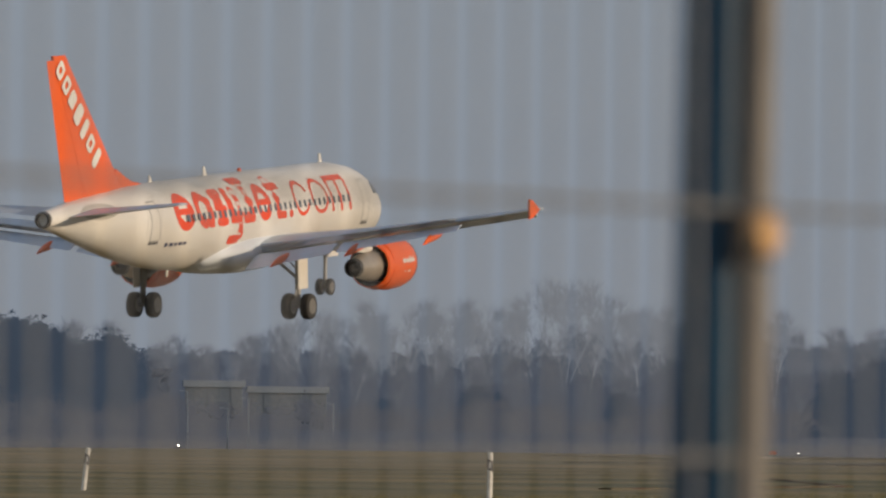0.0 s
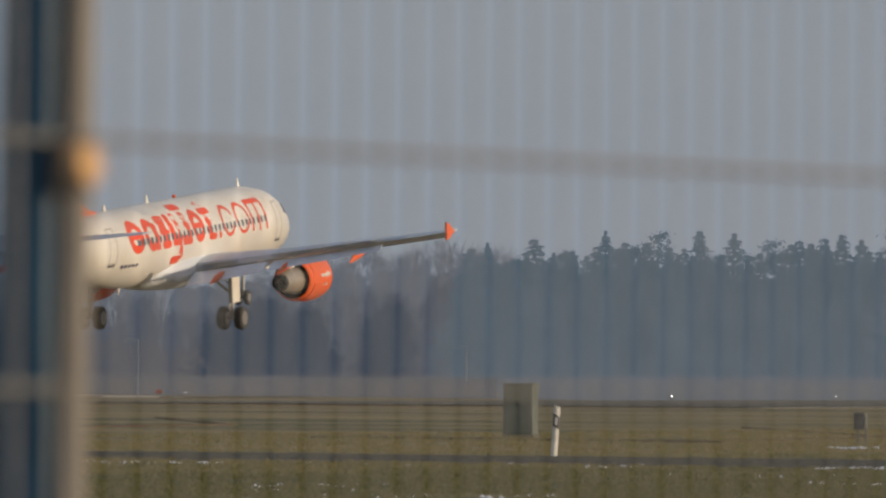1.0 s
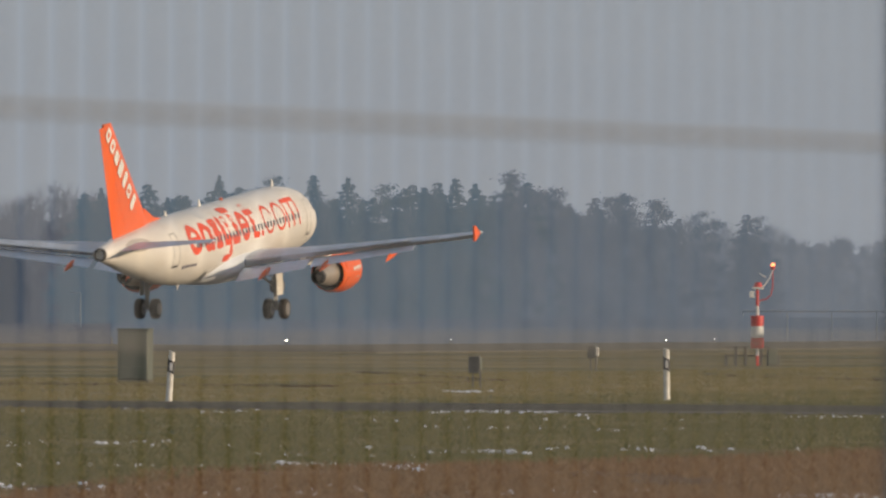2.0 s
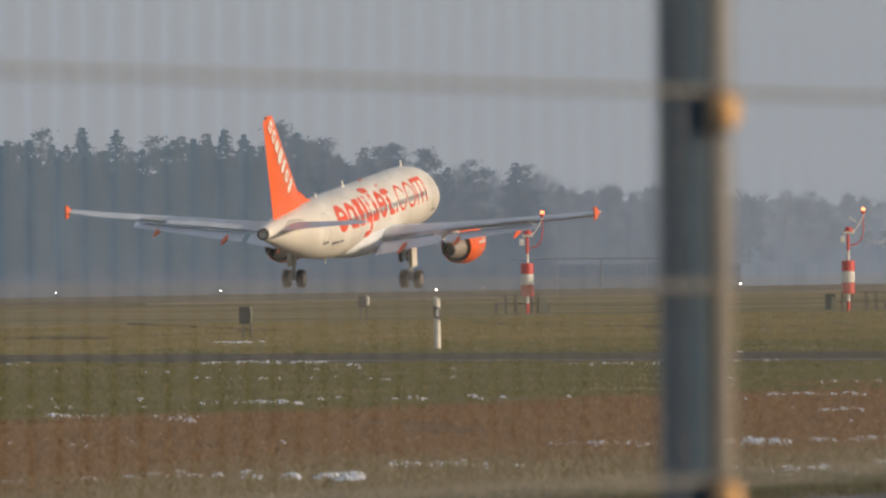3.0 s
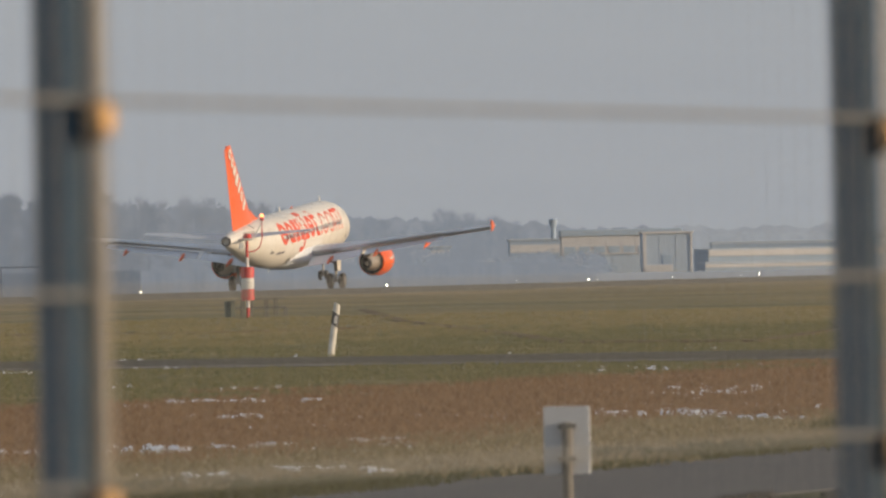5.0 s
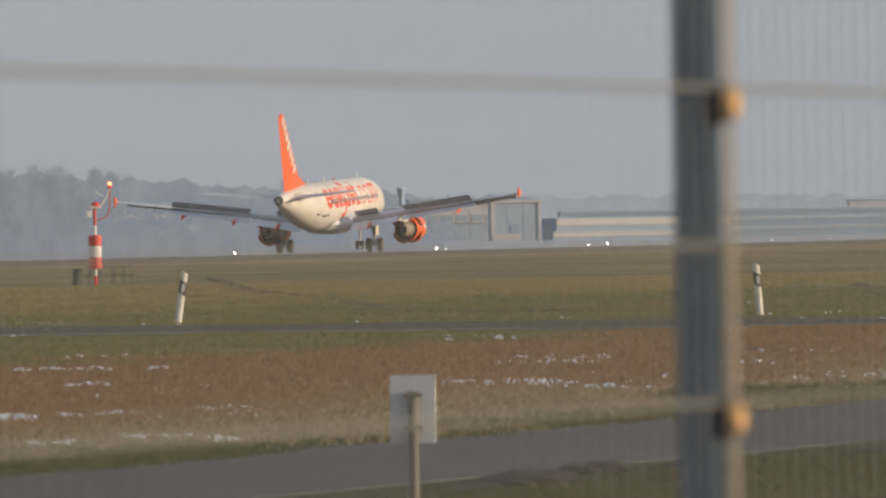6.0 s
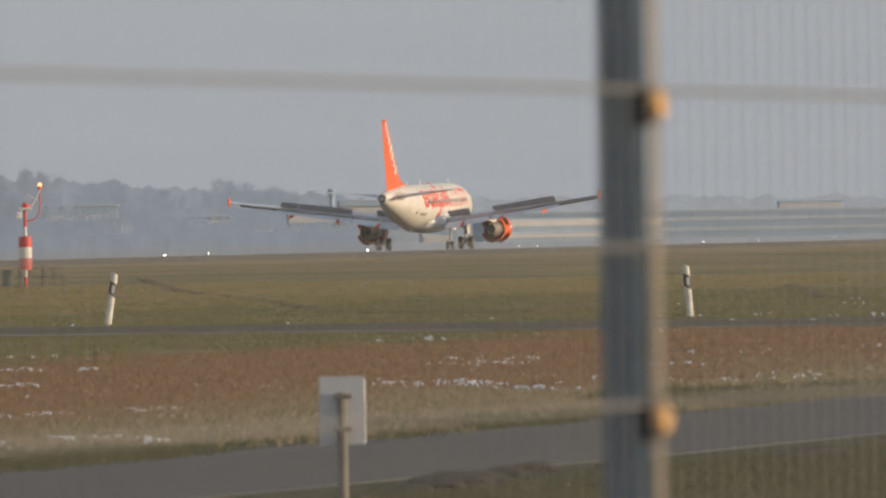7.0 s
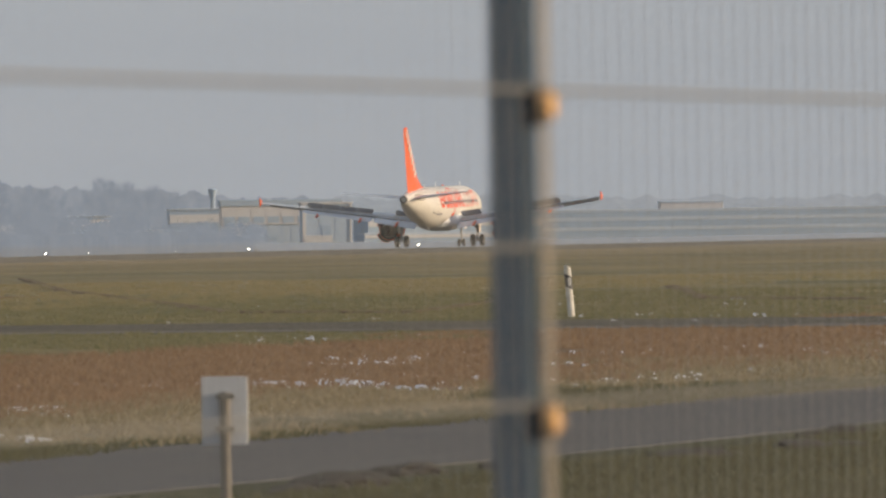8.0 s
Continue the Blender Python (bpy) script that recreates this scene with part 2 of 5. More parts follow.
def build_wing(ac, side):
    main_end = 0.74
    rings = []
    for v in (1.0, 1.9, 3.2, 5.0, 6.4, 8.5, 10.5, 12.6, 14.8, 16.4, 16.95):
        le, te, z, th = wing_at(max(1.9, v))
        cut = le + (te - le) * main_end if v < 13.2 else te
        full = aerofoil(NOSE - le, NOSE - te, z, th, 10)
        lim = NOSE - cut
        rings.append([(side * v, max(y, lim), zz) for y, zz in full])
    wing = part("wing", loft(rings), WING, ac, "pale grey swept wing")
    # flaps, lowered for the landing
    for name, a, b in (("inboard_flap", 2.1, 6.2), ("outboard_flap", 6.5, 13.0)):
        rr = []
        for k in range(6):
            v = a + (b - a) * k / 5
            le, te, z, th = wing_at(v)
            ch = (te - le) * 0.26
            y0 = NOSE - (le + (te - le) * 0.76)
            sec = []
            for y, zz in aerofoil(ch, 0, 0, 0.10, 7):
                d = ch - y
                ang = radians(20)
                sec.append((side * v, y0 - d * math.cos(ang) - zz * math.sin(ang), z - 0.16 - d * math.sin(ang) + zz * math.cos(ang)))
            rr.append(sec)
        part(name, loft(rr), FLAP, wing, "lowered landing flap")
    # slat along the nose of the wing
    rr = []
    for k in range(9):
        v = 3.0 + 13.4 * k / 8
        le, te, z, th = wing_at(v)
        ch = 0.55 - 0.2 * k / 8
        rr.append([(side * v, NOSE - le + 0.25 - ch * c, z - 0.10 + 0.11 * s - 0.16 * (1 - c)) for c, s in ((0.0, 0), (0.15, 0.7), (0.5, 1.0), (1.0, 1.2), (1.0, 0.8), (0.5, -0.2), (0.15, -0.6))])
    part("slat", loft(rr), FLAP, wing)
    # flap track fairings
    for v in (3.9, 7.5, 11.6):
        le, te, z, th = wing_at(v)
        L = 2.7 - 0.06 * v
        bm = bmesh.new()
        rr = []
        for k in range(9):
            u = k / 8
            r = 0.20 * math.sin(math.pi * min(1, 0.06 + u * 0.97)) ** 0.6 * (1 - 0.25 * u) + 0.01
            rr.append([(side * v + 0.62 * r * math.cos(q * math.tau / 12), NOSE - te + 1.2 - L * u, z - 0.42 - 0.36 * u * u + r * math.sin(q * math.tau / 12)) for q in range(12)])
        bm.free()
        part("flap_fairing", loft(rr), ORANGE, wing, "orange flap track fairing")
    # wing tip fence
    le, te, z, th = wing_at(16.95)
    y0, y1 = NOSE - le - 0.2, NOSE - te - 0.35
    prof = [(y1 + 1.15, z), (y1 + 0.42, z + 0.42), (y1 + 0.08, z + 0.50), (y1 + 0.02, z + 0.2), (y1 + 0.06, z - 0.1), (y1 + 0.0, z - 0.36), (y1 + 0.38, z - 0.32)]
    part("wingtip_fence", loft([[(side * (16.93 + dx), y, zz) for y, zz in prof] for dx in (0.0, 0.09)]), ORANGE, wing, "orange wingtip fence")
    return wing


SPOILERS = []


def build_spoilers(ac, side):
    for a, b in ((2.4, 4.4), (6.6, 8.1), (8.15, 9.65), (9.7, 11.2), (11.25, 12.7)):
        v = (a + b) / 2
        le, te, z, th = wing_at(v)
        le_a, te_a, z_a, th_a = wing_at(a)
        le_b, te_b, z_b, th_b = wing_at(b)
        hinge = 0.66
        pa = Vector((side * a, NOSE - (le_a + (te_a - le_a) * hinge), z_a + 0.14 * th_a / 0.12))
        pb = Vector((side * b, NOSE - (le_b + (te_b - le_b) * hinge), z_b + 0.14 * th_b / 0.12))
        xa = (pb - pa).normalized() * side
        base = Matrix((xa, Vector((0, 0, 1)).cross(xa), Vector((0, 0, 1)))).transposed()
        base[0][2], base[1][2], base[2][2] = 0, 0, 1
        q = Matrix((xa, (Vector((0, 0, 1)).cross(xa)).normalized(), xa.cross(Vector((0, 0, 1)).cross(xa)).normalized())).transposed().to_4x4()
        half = (pb - pa).length / 2
        ch = 0.72 if a > 5 else 0.95
        bm = boxed(-half, half, -ch, 0, -0.025, 0.025, bevel=0.01)
        sp = part("spoiler", bm, SPOIL, ac, "dark grey spoiler panel")
        SPOILERS.append((sp, Matrix.Translation((pa + pb) / 2) @ q))


REVERSERS = []


def build_engine(ac, side):
    cx, cz = side * 5.75, -2.25
    y_in = NOSE - 9.75
    eng = part("nacelle", lathe([(-3.05, 0.93), (-3.0, 1.0), (-2.4, 1.09), (-1.6, 1.16), (-0.8, 1.17), (-0.3, 1.10), (-0.06, 1.0), (0.0, 0.94), (-0.08, 0.87), (-0.5, 0.84), (-1.1, 0.85)], (cx, y_in, cz), 36, caps=False), ORANGE, ac, "orange engine nacelle")
    part("inlet_lip", lathe([(-0.22, 1.085), (-0.06, 1.012), (0.012, 0.94), (-0.06, 0.862)], (cx, y_in, cz), 36, caps=False), METAL, eng, "bare metal inlet lip")
    part("fan", lathe([(-1.0, 0.86), (-0.98, 0.3), (-0.6, 0.02)], (cx, y_in, cz), 24), DARKMETAL, eng)
    part("bypass_duct", lathe([(-2.95, 0.95), (-2.5, 0.90), (-2.2, 0.55)], (cx, y_in, cz), 32, caps=False), SEAL, eng, "dark bypass duct")
    part("core_cowl", lathe([(-2.2, 0.70), (-2.9, 0.72), (-3.5, 0.63), (-4.1, 0.52), (-4.6, 0.43), (-4.62, 0.38), (-4.3, 0.36)], (cx, y_in, cz), 32, caps=False), METAL, eng, "heat-stained metal core cowl")
    part("exhaust_ring", lathe([(-4.60, 0.435), (-4.85, 0.40), (-4.86, 0.34), (-4.4, 0.33), (-4.3, 0.1)], (cx, y_in, cz), 28), DARKMETAL, eng, "scorched exhaust nozzle")
    part("exhaust_plug", lathe([(-4.2, 0.2), (-4.7, 0.17), (-5.1, 0.05)], (cx, y_in, cz), 16), DARKMETAL, eng)
    # pylon
    le, te, z, th = wing_at(5.75)
    prof = [(y_in - 0.9, cz + 1.05), (y_in - 1.9, z + 0.02), (NOSE - te + 1.0, z - 0.05), (NOSE - te + 1.3, z - 0.45), (y_in - 3.7, cz + 0.62), (y_in - 2.6, cz + 0.75)]
    part("pylon", loft([[(cx + dx, y, zz) for y, zz in prof] for dx in (-0.17, 0.17)]), WHITE, eng)
    # markings on the nacelle: white bars
    for k, (y0, y1, h0, h1) in enumerate(((-1.95, -1.75, -0.04, 0.13), (-1.72, -1.55, -0.04, 0.13), (-1.52, -1.37, -0.04, 0.13), (-1.34, -1.2, -0.10, 0.13), (-1.17, -1.06, -0.04, 0.22), (-1.03, -0.86, -0.04, 0.13), (-0.83, -0.74, -0.04, 0.20), (-1.75, -1.45, -0.48, -0.41), (-1.38, -1.1, -0.48, -0.41))):
        bm = bmesh.new()
        vs = []
        for yy, hh in ((y0, h0), (y1, h0), (y1, h1), (y0, h1)):
            r = 1.185
            vs.append(bm.verts.new((cx + side * math.sqrt(r * r - (hh + 0.12) ** 2), y_in + yy, cz + hh + 0.12)))
        bm.faces.new(vs if side > 0 else vs[::-1])
        part("marking", bm, LETTER_WHITE, eng)
    # four pivoting reverser doors round the fan duct
    for k in range(4):
        a0 = radians(45 + 90 * k)
        bm = bmesh.new()
        vs = []
        for y, r in ((0.0, 1.175), (-0.6, 1.15), (-1.15, 1.06)):
            vs.append([bm.verts.new((r * math.cos(a) - 1.12, y, r * math.sin(a))) for a in [radians(-36 + 9 * i) for i in range(9)]])
        for a, b in zip(vs, vs[1:]):
            for i in range(8):
                bm.faces.new((a[i], a[i + 1], b[i + 1], b[i]))
        bmesh.ops.recalc_face_normals(bm, faces=bm.faces)
        bmesh.ops.solidify(bm, geom=bm.faces[:], thickness=0.05)
        d = part("reverser_door", bm, ORANGE, ac, "orange thrust reverser door")
        bm = bmesh.new()
        vs = []
        for y, r in ((-0.02, 1.10), (-0.6, 1.075), (-1.13, 0.985)):
            vs.append([bm.verts.new((r * math.cos(a) - 1.12, y, r * math.sin(a))) for a in [radians(-35 + 10 * i) for i in range(8)]])
        for a, b in zip(vs, vs[1:]):
            for i in range(7):
                bm.faces.new((a[i], a[i + 1], b[i + 1], b[i]))
        bmesh.ops.recalc_face_normals(bm, faces=bm.faces)
        bmesh.ops.solidify(bm, geom=bm.faces[:], thickness=0.02)
        part("door_liner", bm, DARKMETAL, d, "dark inner lining")
        home = Matrix.Translation((cx, y_in - 1.5, cz)) @ Matrix.Rotation(-a0, 4, "Y") @ Matrix.Translation((1.14, 0, 0))
        REVERSERS.append((d, home))
    return eng


def wheel(bm_parent, at, r, w, name="wheel"):
    x, y, z = at
    n = 26
    sec = [(-w / 2, r * 0.62), (-w / 2, r * 0.80), (-w * 0.42, r * 0.95), (-w * 0.22, r), (w * 0.22, r), (w * 0.42, r * 0.95), (w / 2, r * 0.80), (w / 2, r * 0.62)]
    wh = part(name, loft([[(x + dx, y + rr * math.cos(k * math.tau / n), z + rr * math.sin(k * math.tau / n)) for k in range(n)] for dx, rr in sec]), TYRE, bm_parent, "black tyre")
    bm = loft([[(x + dx, y + rr * math.cos(k * math.tau / n), z + rr * math.sin(k * math.tau / n)) for k in range(n)] for dx, rr in
               ((-w * 0.51, r * 0.60), (-w * 0.40, r * 0.5), (-w * 0.46, r * 0.2), (w * 0.46, r * 0.2), (w * 0.40, r * 0.5), (w * 0.51, r * 0.60))])
    part("rim", bm, RIM, wh)


MAIN_GEAR = []


def build_main_gear(ac, side):
    x = side * 3.8
    leg = part("main_gear_leg", rods(((x, 0.05, -0.6), (x, 0, -2.35), 0.155), ((x, 0, -2.25), (x, 0, -3.14), 0.10), ((x - 0.58, 0, -3.125), (x + 0.58, 0, -3.125), 0.09),
                                     ((x, -0.14, -2.1), (x, -0.34, -2.62), 0.045), ((x, -0.34, -2.62), (x, -0.1, -3.03), 0.045), seg=14), STEEL, ac, "grey landing gear leg")
    part("side_brace", rods(((x, 0.1, -1.95), (x - side * 1.5, 0.35, -0.9), 0.075), ((x, 0.18, -1.7), (x - side * 0.8, 0.2, -0.8), 0.035), seg=10), STEEL, leg)
    bm = boxed(x + side * 0.22, x + side * 0.27, -0.55, 0.45, -2.35, -0.8, bevel=0.02)
    part("gear_door", bm, WHITE, leg, "white gear leg door")
    for dx in (-0.46, 0.46):
        wheel(leg, (x + dx, 0, -3.125), 0.575, 0.42)
    leg.location = (0, 0, -0.24)
    MAIN_GEAR.append(leg)


def build_nose_gear(ac):
    y = NOSE - 5.07
    leg = part("nose_gear_leg", rods(((0, y + 0.15, -1.6), (0, y, -3.72), 0.09), ((-0.3, y, -3.74), (0.3, y, -3.74), 0.06), ((0, y + 0.1, -2.5), (0, y + 0.9, -1.8), 0.045), seg=12), STEEL, ac, "slim nose gear leg")
    for s in (-1, 1):
        part("gear_door", boxed(s * 0.42 - 0.02, s * 0.42 + 0.02, y - 0.55, y + 0.55, -2.35, -1.85, bevel=0.01), WHITE, leg)
        wheel(leg, (s * 0.25, y, -3.74), 0.38, 0.22)
    part("taxi_light", lathe([(0.0, 0.06), (0.08, 0.09), (0.1, 0.02)], (0, y + 0.1, -2.35), 12), REFLECT, leg)


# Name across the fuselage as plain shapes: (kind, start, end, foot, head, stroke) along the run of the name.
NAME = [("ring", 0.0, 1.28, 0.0, 1.45, 0.40), ("bar", 0.25, 1.15, 0.62, 0.86, 0), ("ring", 1.42, 2.55, 0.0, 1.42, 0.38), ("bar", 2.22, 2.62, 0.0, 1.2, 0),
        ("slab", 2.80, 3.70, 0.0, 1.45, 0), ("slab", 3.80, 4.22, 0.45, 1.45, 0), ("slab", 4.40, 4.85, -0.6, 1.45, 0), ("slab", 3.85, 4.70, 0.05, 0.5, 0), ("slab", 3.75, 4.6, -0.75, -0.4, 0),
        ("slab", 5.25, 5.78, 0.0, 1.72, 0), ("slab", 4.85, 5.6, 0.0, 0.45, 0), ("bar", 5.0, 6.0, 1.5, 1.74, 0), ("ring", 5.98, 7.12, 0.0, 1.45, 0.38), ("bar", 6.2, 7.0, 0.62, 0.86, 0),
        ("slab", 7.42, 7.88, 0.0, 1.68, 0), ("bar", 7.2, 8.18, 1.15, 1.42, 0), ("bar", 7.6, 8.2, 0.0, 0.3, 0), ("dot", 8.42, 8.72, 0.0, 0.32, 0),
        ("mouth", 8.95, 10.15, 0.0, 1.4, 0.17), ("ring", 10.35, 11.65, 0.0, 1.4, 0.17), ("slab", 11.85, 12.03, 0.0, 1.42, 0), ("slab", 12.55, 12.73, 0.0, 1.3, 0), ("slab", 13.25, 13.43, 0.0, 1.3, 0), ("bar", 11.9, 13.4, 1.22, 1.42, 0)]


def build_name(ac, side):
    """The name runs from tail to nose on the right side, from nose to tail on the left."""
    for k, a, b, z0, z1, w in NAME:
        at = (lambda d: 24.2 - d * 1.33) if side > 0 else (lambda d: 5.6 + d * 1.33)
        s0, s1 = at(a), at(b)
        z0, z1 = -0.12 + z0 * 1.12, -0.12 + z1 * 1.12
        lift = 0.012 if k in ("ring", "mouth", "slab", "dot") else 0.017
        if k in ("ring", "mouth"):
            bm = hull_ring(s0, s1, z0, z1, w, side, 0.012, 0.12 if k == "mouth" else 0.0)
        else:
            bm = hull_patch([(s0, s1, z0, z1, 1.0 if k == "dot" else 0.0, 0.0)], side, lift=lift)
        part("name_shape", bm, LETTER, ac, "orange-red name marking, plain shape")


def build_airliner():
    ac = empty("airliner", Matrix(), "white and orange twin-engine airliner landing with gear and flaps down", "airplane")
    seg = 44
    rings = []
    st = sorted(set([0, 0.1, 0.25, 0.45, 0.7, 1.05, 1.4, 1.9, 2.4, 3.0, 3.6, 4.3, 5.0, 6.2] + [6.2 + 1.44 * i for i in range(11)] + [20.6 + 0.6 * i for i in range(21)] + [33.0, 33.45]))
    for s in st:
        if s <= 33.45:
            zc, r = hull_at(s)
            rings.append([(r * math.cos(k * math.tau / seg), NOSE - s, zc + r * math.sin(k * math.tau / seg)) for k in range(seg)])
    hull = part("fuselage", loft(rings), WHITE, ac, "glossy white fuselage")
    part("exhaust_pipe", lathe([(0.10, 0.375), (-0.18, 0.345), (-0.20, 0.27), (0.0, 0.24), (0.02, 0.02)], (0, NOSE - 33.45, 0.91), 24), DARKMETAL, hull, "dark tail exhaust pipe")
    # belly fairing
    rr = []
    for i in range(15):
        u = i / 14
        k = math.sin(math.pi * (0.04 + 0.92 * u)) ** 0.45
        rr.append([((2.12 * k) * math.copysign(abs(math.cos(q * math.tau / 28)) ** 0.75, math.cos(q * math.tau / 28)), NOSE - 10.2 - 10.8 * u, -1.42 + 1.02 * k * math.sin(q * math.tau / 28)) for q in range(28)])
    part("belly_fairing", loft(rr), FAIRING, hull, "bluish white belly fairing")
    # cockpit glazing
    for side in (-1, 1):
        for s0, s1, z0, z1 in ((1.15, 1.75, 0.30, 0.80), (1.9, 2.6, 0.35, 0.95), (2.7, 3.3, 0.42, 0.95)):
            part("cockpit_window", hull_patch([(s0, s1, z0, z1, 0, 0)], side, lift=0.008), GLASSDARK, hull)
    # cabin windows: one shape a side, shared
    for side in (-1, 1):
        me = None
        for i in range(33):
            s = 6.6 + 0.52 * i
            if me is None:
                ob = part("cabin_window", hull_patch([(s - 0.12, s + 0.12, 0.26, 0.58, 0, 0)], side, lift=0.022), GLASSDARK, hull)
                me, s_first = ob.data, s
            else:
                shared("cabin_window", me, hull, Matrix.Translation((0, s_first - s, 0)))
        for s0, s1, z0, z1 in ((4.2, 5.05, -0.75, 1.15), (25.5, 26.25, -0.45, 1.30)):
            for q in ((s0, s0 + 0.05, z0, z1), (s1 - 0.05, s1, z0, z1), (s0, s1, z0, z0 + 0.05), (s0, s1, z1 - 0.05, z1)):
                part("door_outline", hull_patch([(*q, 0, 0)], side, lift=0.01), LINE, hull)
            part("door_sill", hull_patch([(s0, s1, z0 - 0.12, z0 - 0.02, 0, 0)], side, lift=0.012), SEAL, hull)
        for s0, s1, z0, z1 in ((24.7, 24.95, -0.74, -0.56), (24.3, 24.6, -0.74, -0.56), (23.95, 24.2, -0.72, -0.58), (23.55, 23.85, -0.72, -0.58), (23.2, 23.45, -0.72, -0.58)):
            part("registration_bar", hull_patch([(s0, s1, z0, z1, 0, 0)], side, lift=0.012), BLUE, hull)
        build_name(hull, side)
    # fin and rudder
    def fin_at(u):
        return 25.6 + 5.5 * u, 31.45 + 1.47 * u, 1.55 + 6.28 * u
    def fin_section(f0, f1, us, half):
        out = []
        for u in us:
            le, te, z = fin_at(u)
            ch = te - le
            a, b = le + ch * f0, le + ch * f1
            ring = []
            for sgn in (1, -1):
                pts = []
                for i in range(7):
                    w = i / 6
                    s = a + (b - a) * w
                    f = (s - le) / ch
                    pts.append((sgn * half * ch * (math.sqrt(max(f, 0.0005)) * (1 - f) * 2.1 + 0.012), NOSE - s, z))
                ring += pts if sgn > 0 else pts[::-1]
            out.append(ring)
        return out
    us = [0, 0.1, 0.3, 0.5, 0.7, 0.85, 0.97, 1.0]
    fin = part("fin", loft(fin_section(0.0, 0.70, us, 0.055)), ORANGE, ac, "orange tail fin")
    part("rudder", loft(fin_section(0.705, 1.0, us[:-1], 0.055)), ORANGE, fin)
    bm = loft([[(dx, NOSE - 23.6, 1.88), (dx, NOSE - 25.2, 2.15), (dx, NOSE - 26.6, 2.75), (dx, NOSE - 27.0, 1.5), (dx, NOSE - 25.0, 1.5)] for dx in (-0.09, 0.09)])
    part("dorsal_fillet", bm, ORANGE, fin)
    # white name on the fin: plain shapes running down it, both faces
    for side in (-1, 1):
        bm = bmesh.new()
        n = 7
        for k in range(n):
            u = 0.90 - k * 0.103
            le, te, z = fin_at(u)
            y = NOSE - (le + 0.50 + 0.14 * (te - le))
            h = 0.40 if k not in (3, 4, 6) else 0.52
            wv = 0.31 if k not in (4, 6) else 0.22
            xs = side * (0.055 * (te - le) * 0.80 + 0.035)
            ring = []
            for i in range(20):
                a = i * math.tau / 20 + 0.157
                ring.append((wv * math.copysign(abs(math.cos(a)) ** 0.45, math.cos(a)), h * math.copysign(abs(math.sin(a)) ** 0.45, math.sin(a))))
            outer = [bm.verts.new((xs, y - 0.45 + p * 0.66 + q * 0.75, z - p * 0.75 + q * 0.66)) for p, q in ring]
            if k in (0, 1, 5):
                inner = [bm.verts.new((xs, y - 0.45 + (p * 0.66 + q * 0.75) * 0.42, z + (q * 0.66 - p * 0.75) * 0.42)) for p, q in ring]
                for i in range(20):
                    bm.faces.new((outer[i], outer[(i + 1) % 20], inner[(i + 1) % 20], inner[i]))
            else:
                bm.faces.new(outer)
        bmesh.ops.recalc_face_normals(bm, faces=bm.faces)
        if sum(f.normal.x for f in bm.faces) * side < 0:
            bmesh.ops.reverse_faces(bm, faces=bm.faces)
        part("fin_marking", bm, LETTER_WHITE, fin, "white name marking, plain shapes")
    # tailplane
    for side in (-1, 1):
        rr = []
        for v, le, te, z, th in ((0.5, 28.2, 32.2, 0.95, 0.10), (1.2, 28.7, 32.25, 1.02, 0.095), (3.5, 30.25, 32.75, 1.27, 0.09), (6.0, 31.9, 33.35, 1.54, 0.085), (6.22, 32.2, 33.4, 1.56, 0.07)):
            rr.append([(side * v, y, zz) for y, zz in aerofoil(NOSE - le, NOSE - te, z, th, 8)])
        part("tailplane", loft(rr), WING, ac, "grey tailplane")
        part("tailplane_seal", hull_patch([(28.6, 31.3, 0.72, 1.42, 1.0, 0.0)], side, lift=0.010), SEALPLATE, ac, "dull sliding plate at the tailplane root")
        build_wing(ac, side)
        build_spoilers(ac, side)
        build_engine(ac, side)
        build_main_gear(ac, side)
    build_nose_gear(ac)
    for s, h in ((5.3, 0.42), (17.5, 0.40), (23.0, 0.30)):
        zc, r = hull_at(s)
        z = zc + r * 1.0
        part("blade_antenna", loft([[(dx, NOSE - s + 0.16, z - 0.05), (dx, NOSE - s - 0.10, z + h), (dx, NOSE - s - 0.22, z + h), (dx, NOSE - s - 0.22, z - 0.05)] for dx in (-0.03, 0.03)]), WHITE, hull)
    for s in (9.0, 21.5):
        zc, r = hull_at(s)
        part("drain_mast", loft([[(dx, NOSE - s + 0.12, zc - r + 0.05), (dx, NOSE - s - 0.08, zc - r - 0.3), (dx, NOSE - s - 0.18, zc - r - 0.3), (dx, NOSE - s - 0.14, zc - r + 0.05)] for dx in (-0.025, 0.025)]), WHITE, hull)
    part("beacon", lathe([(-0.08, 0.02), (-0.05, 0.09), (0.05, 0.09), (0.08, 0.02)], (0, NOSE - 14, 2.06), 10), ORANGE, hull)
    return ac


airliner = build_airliner()


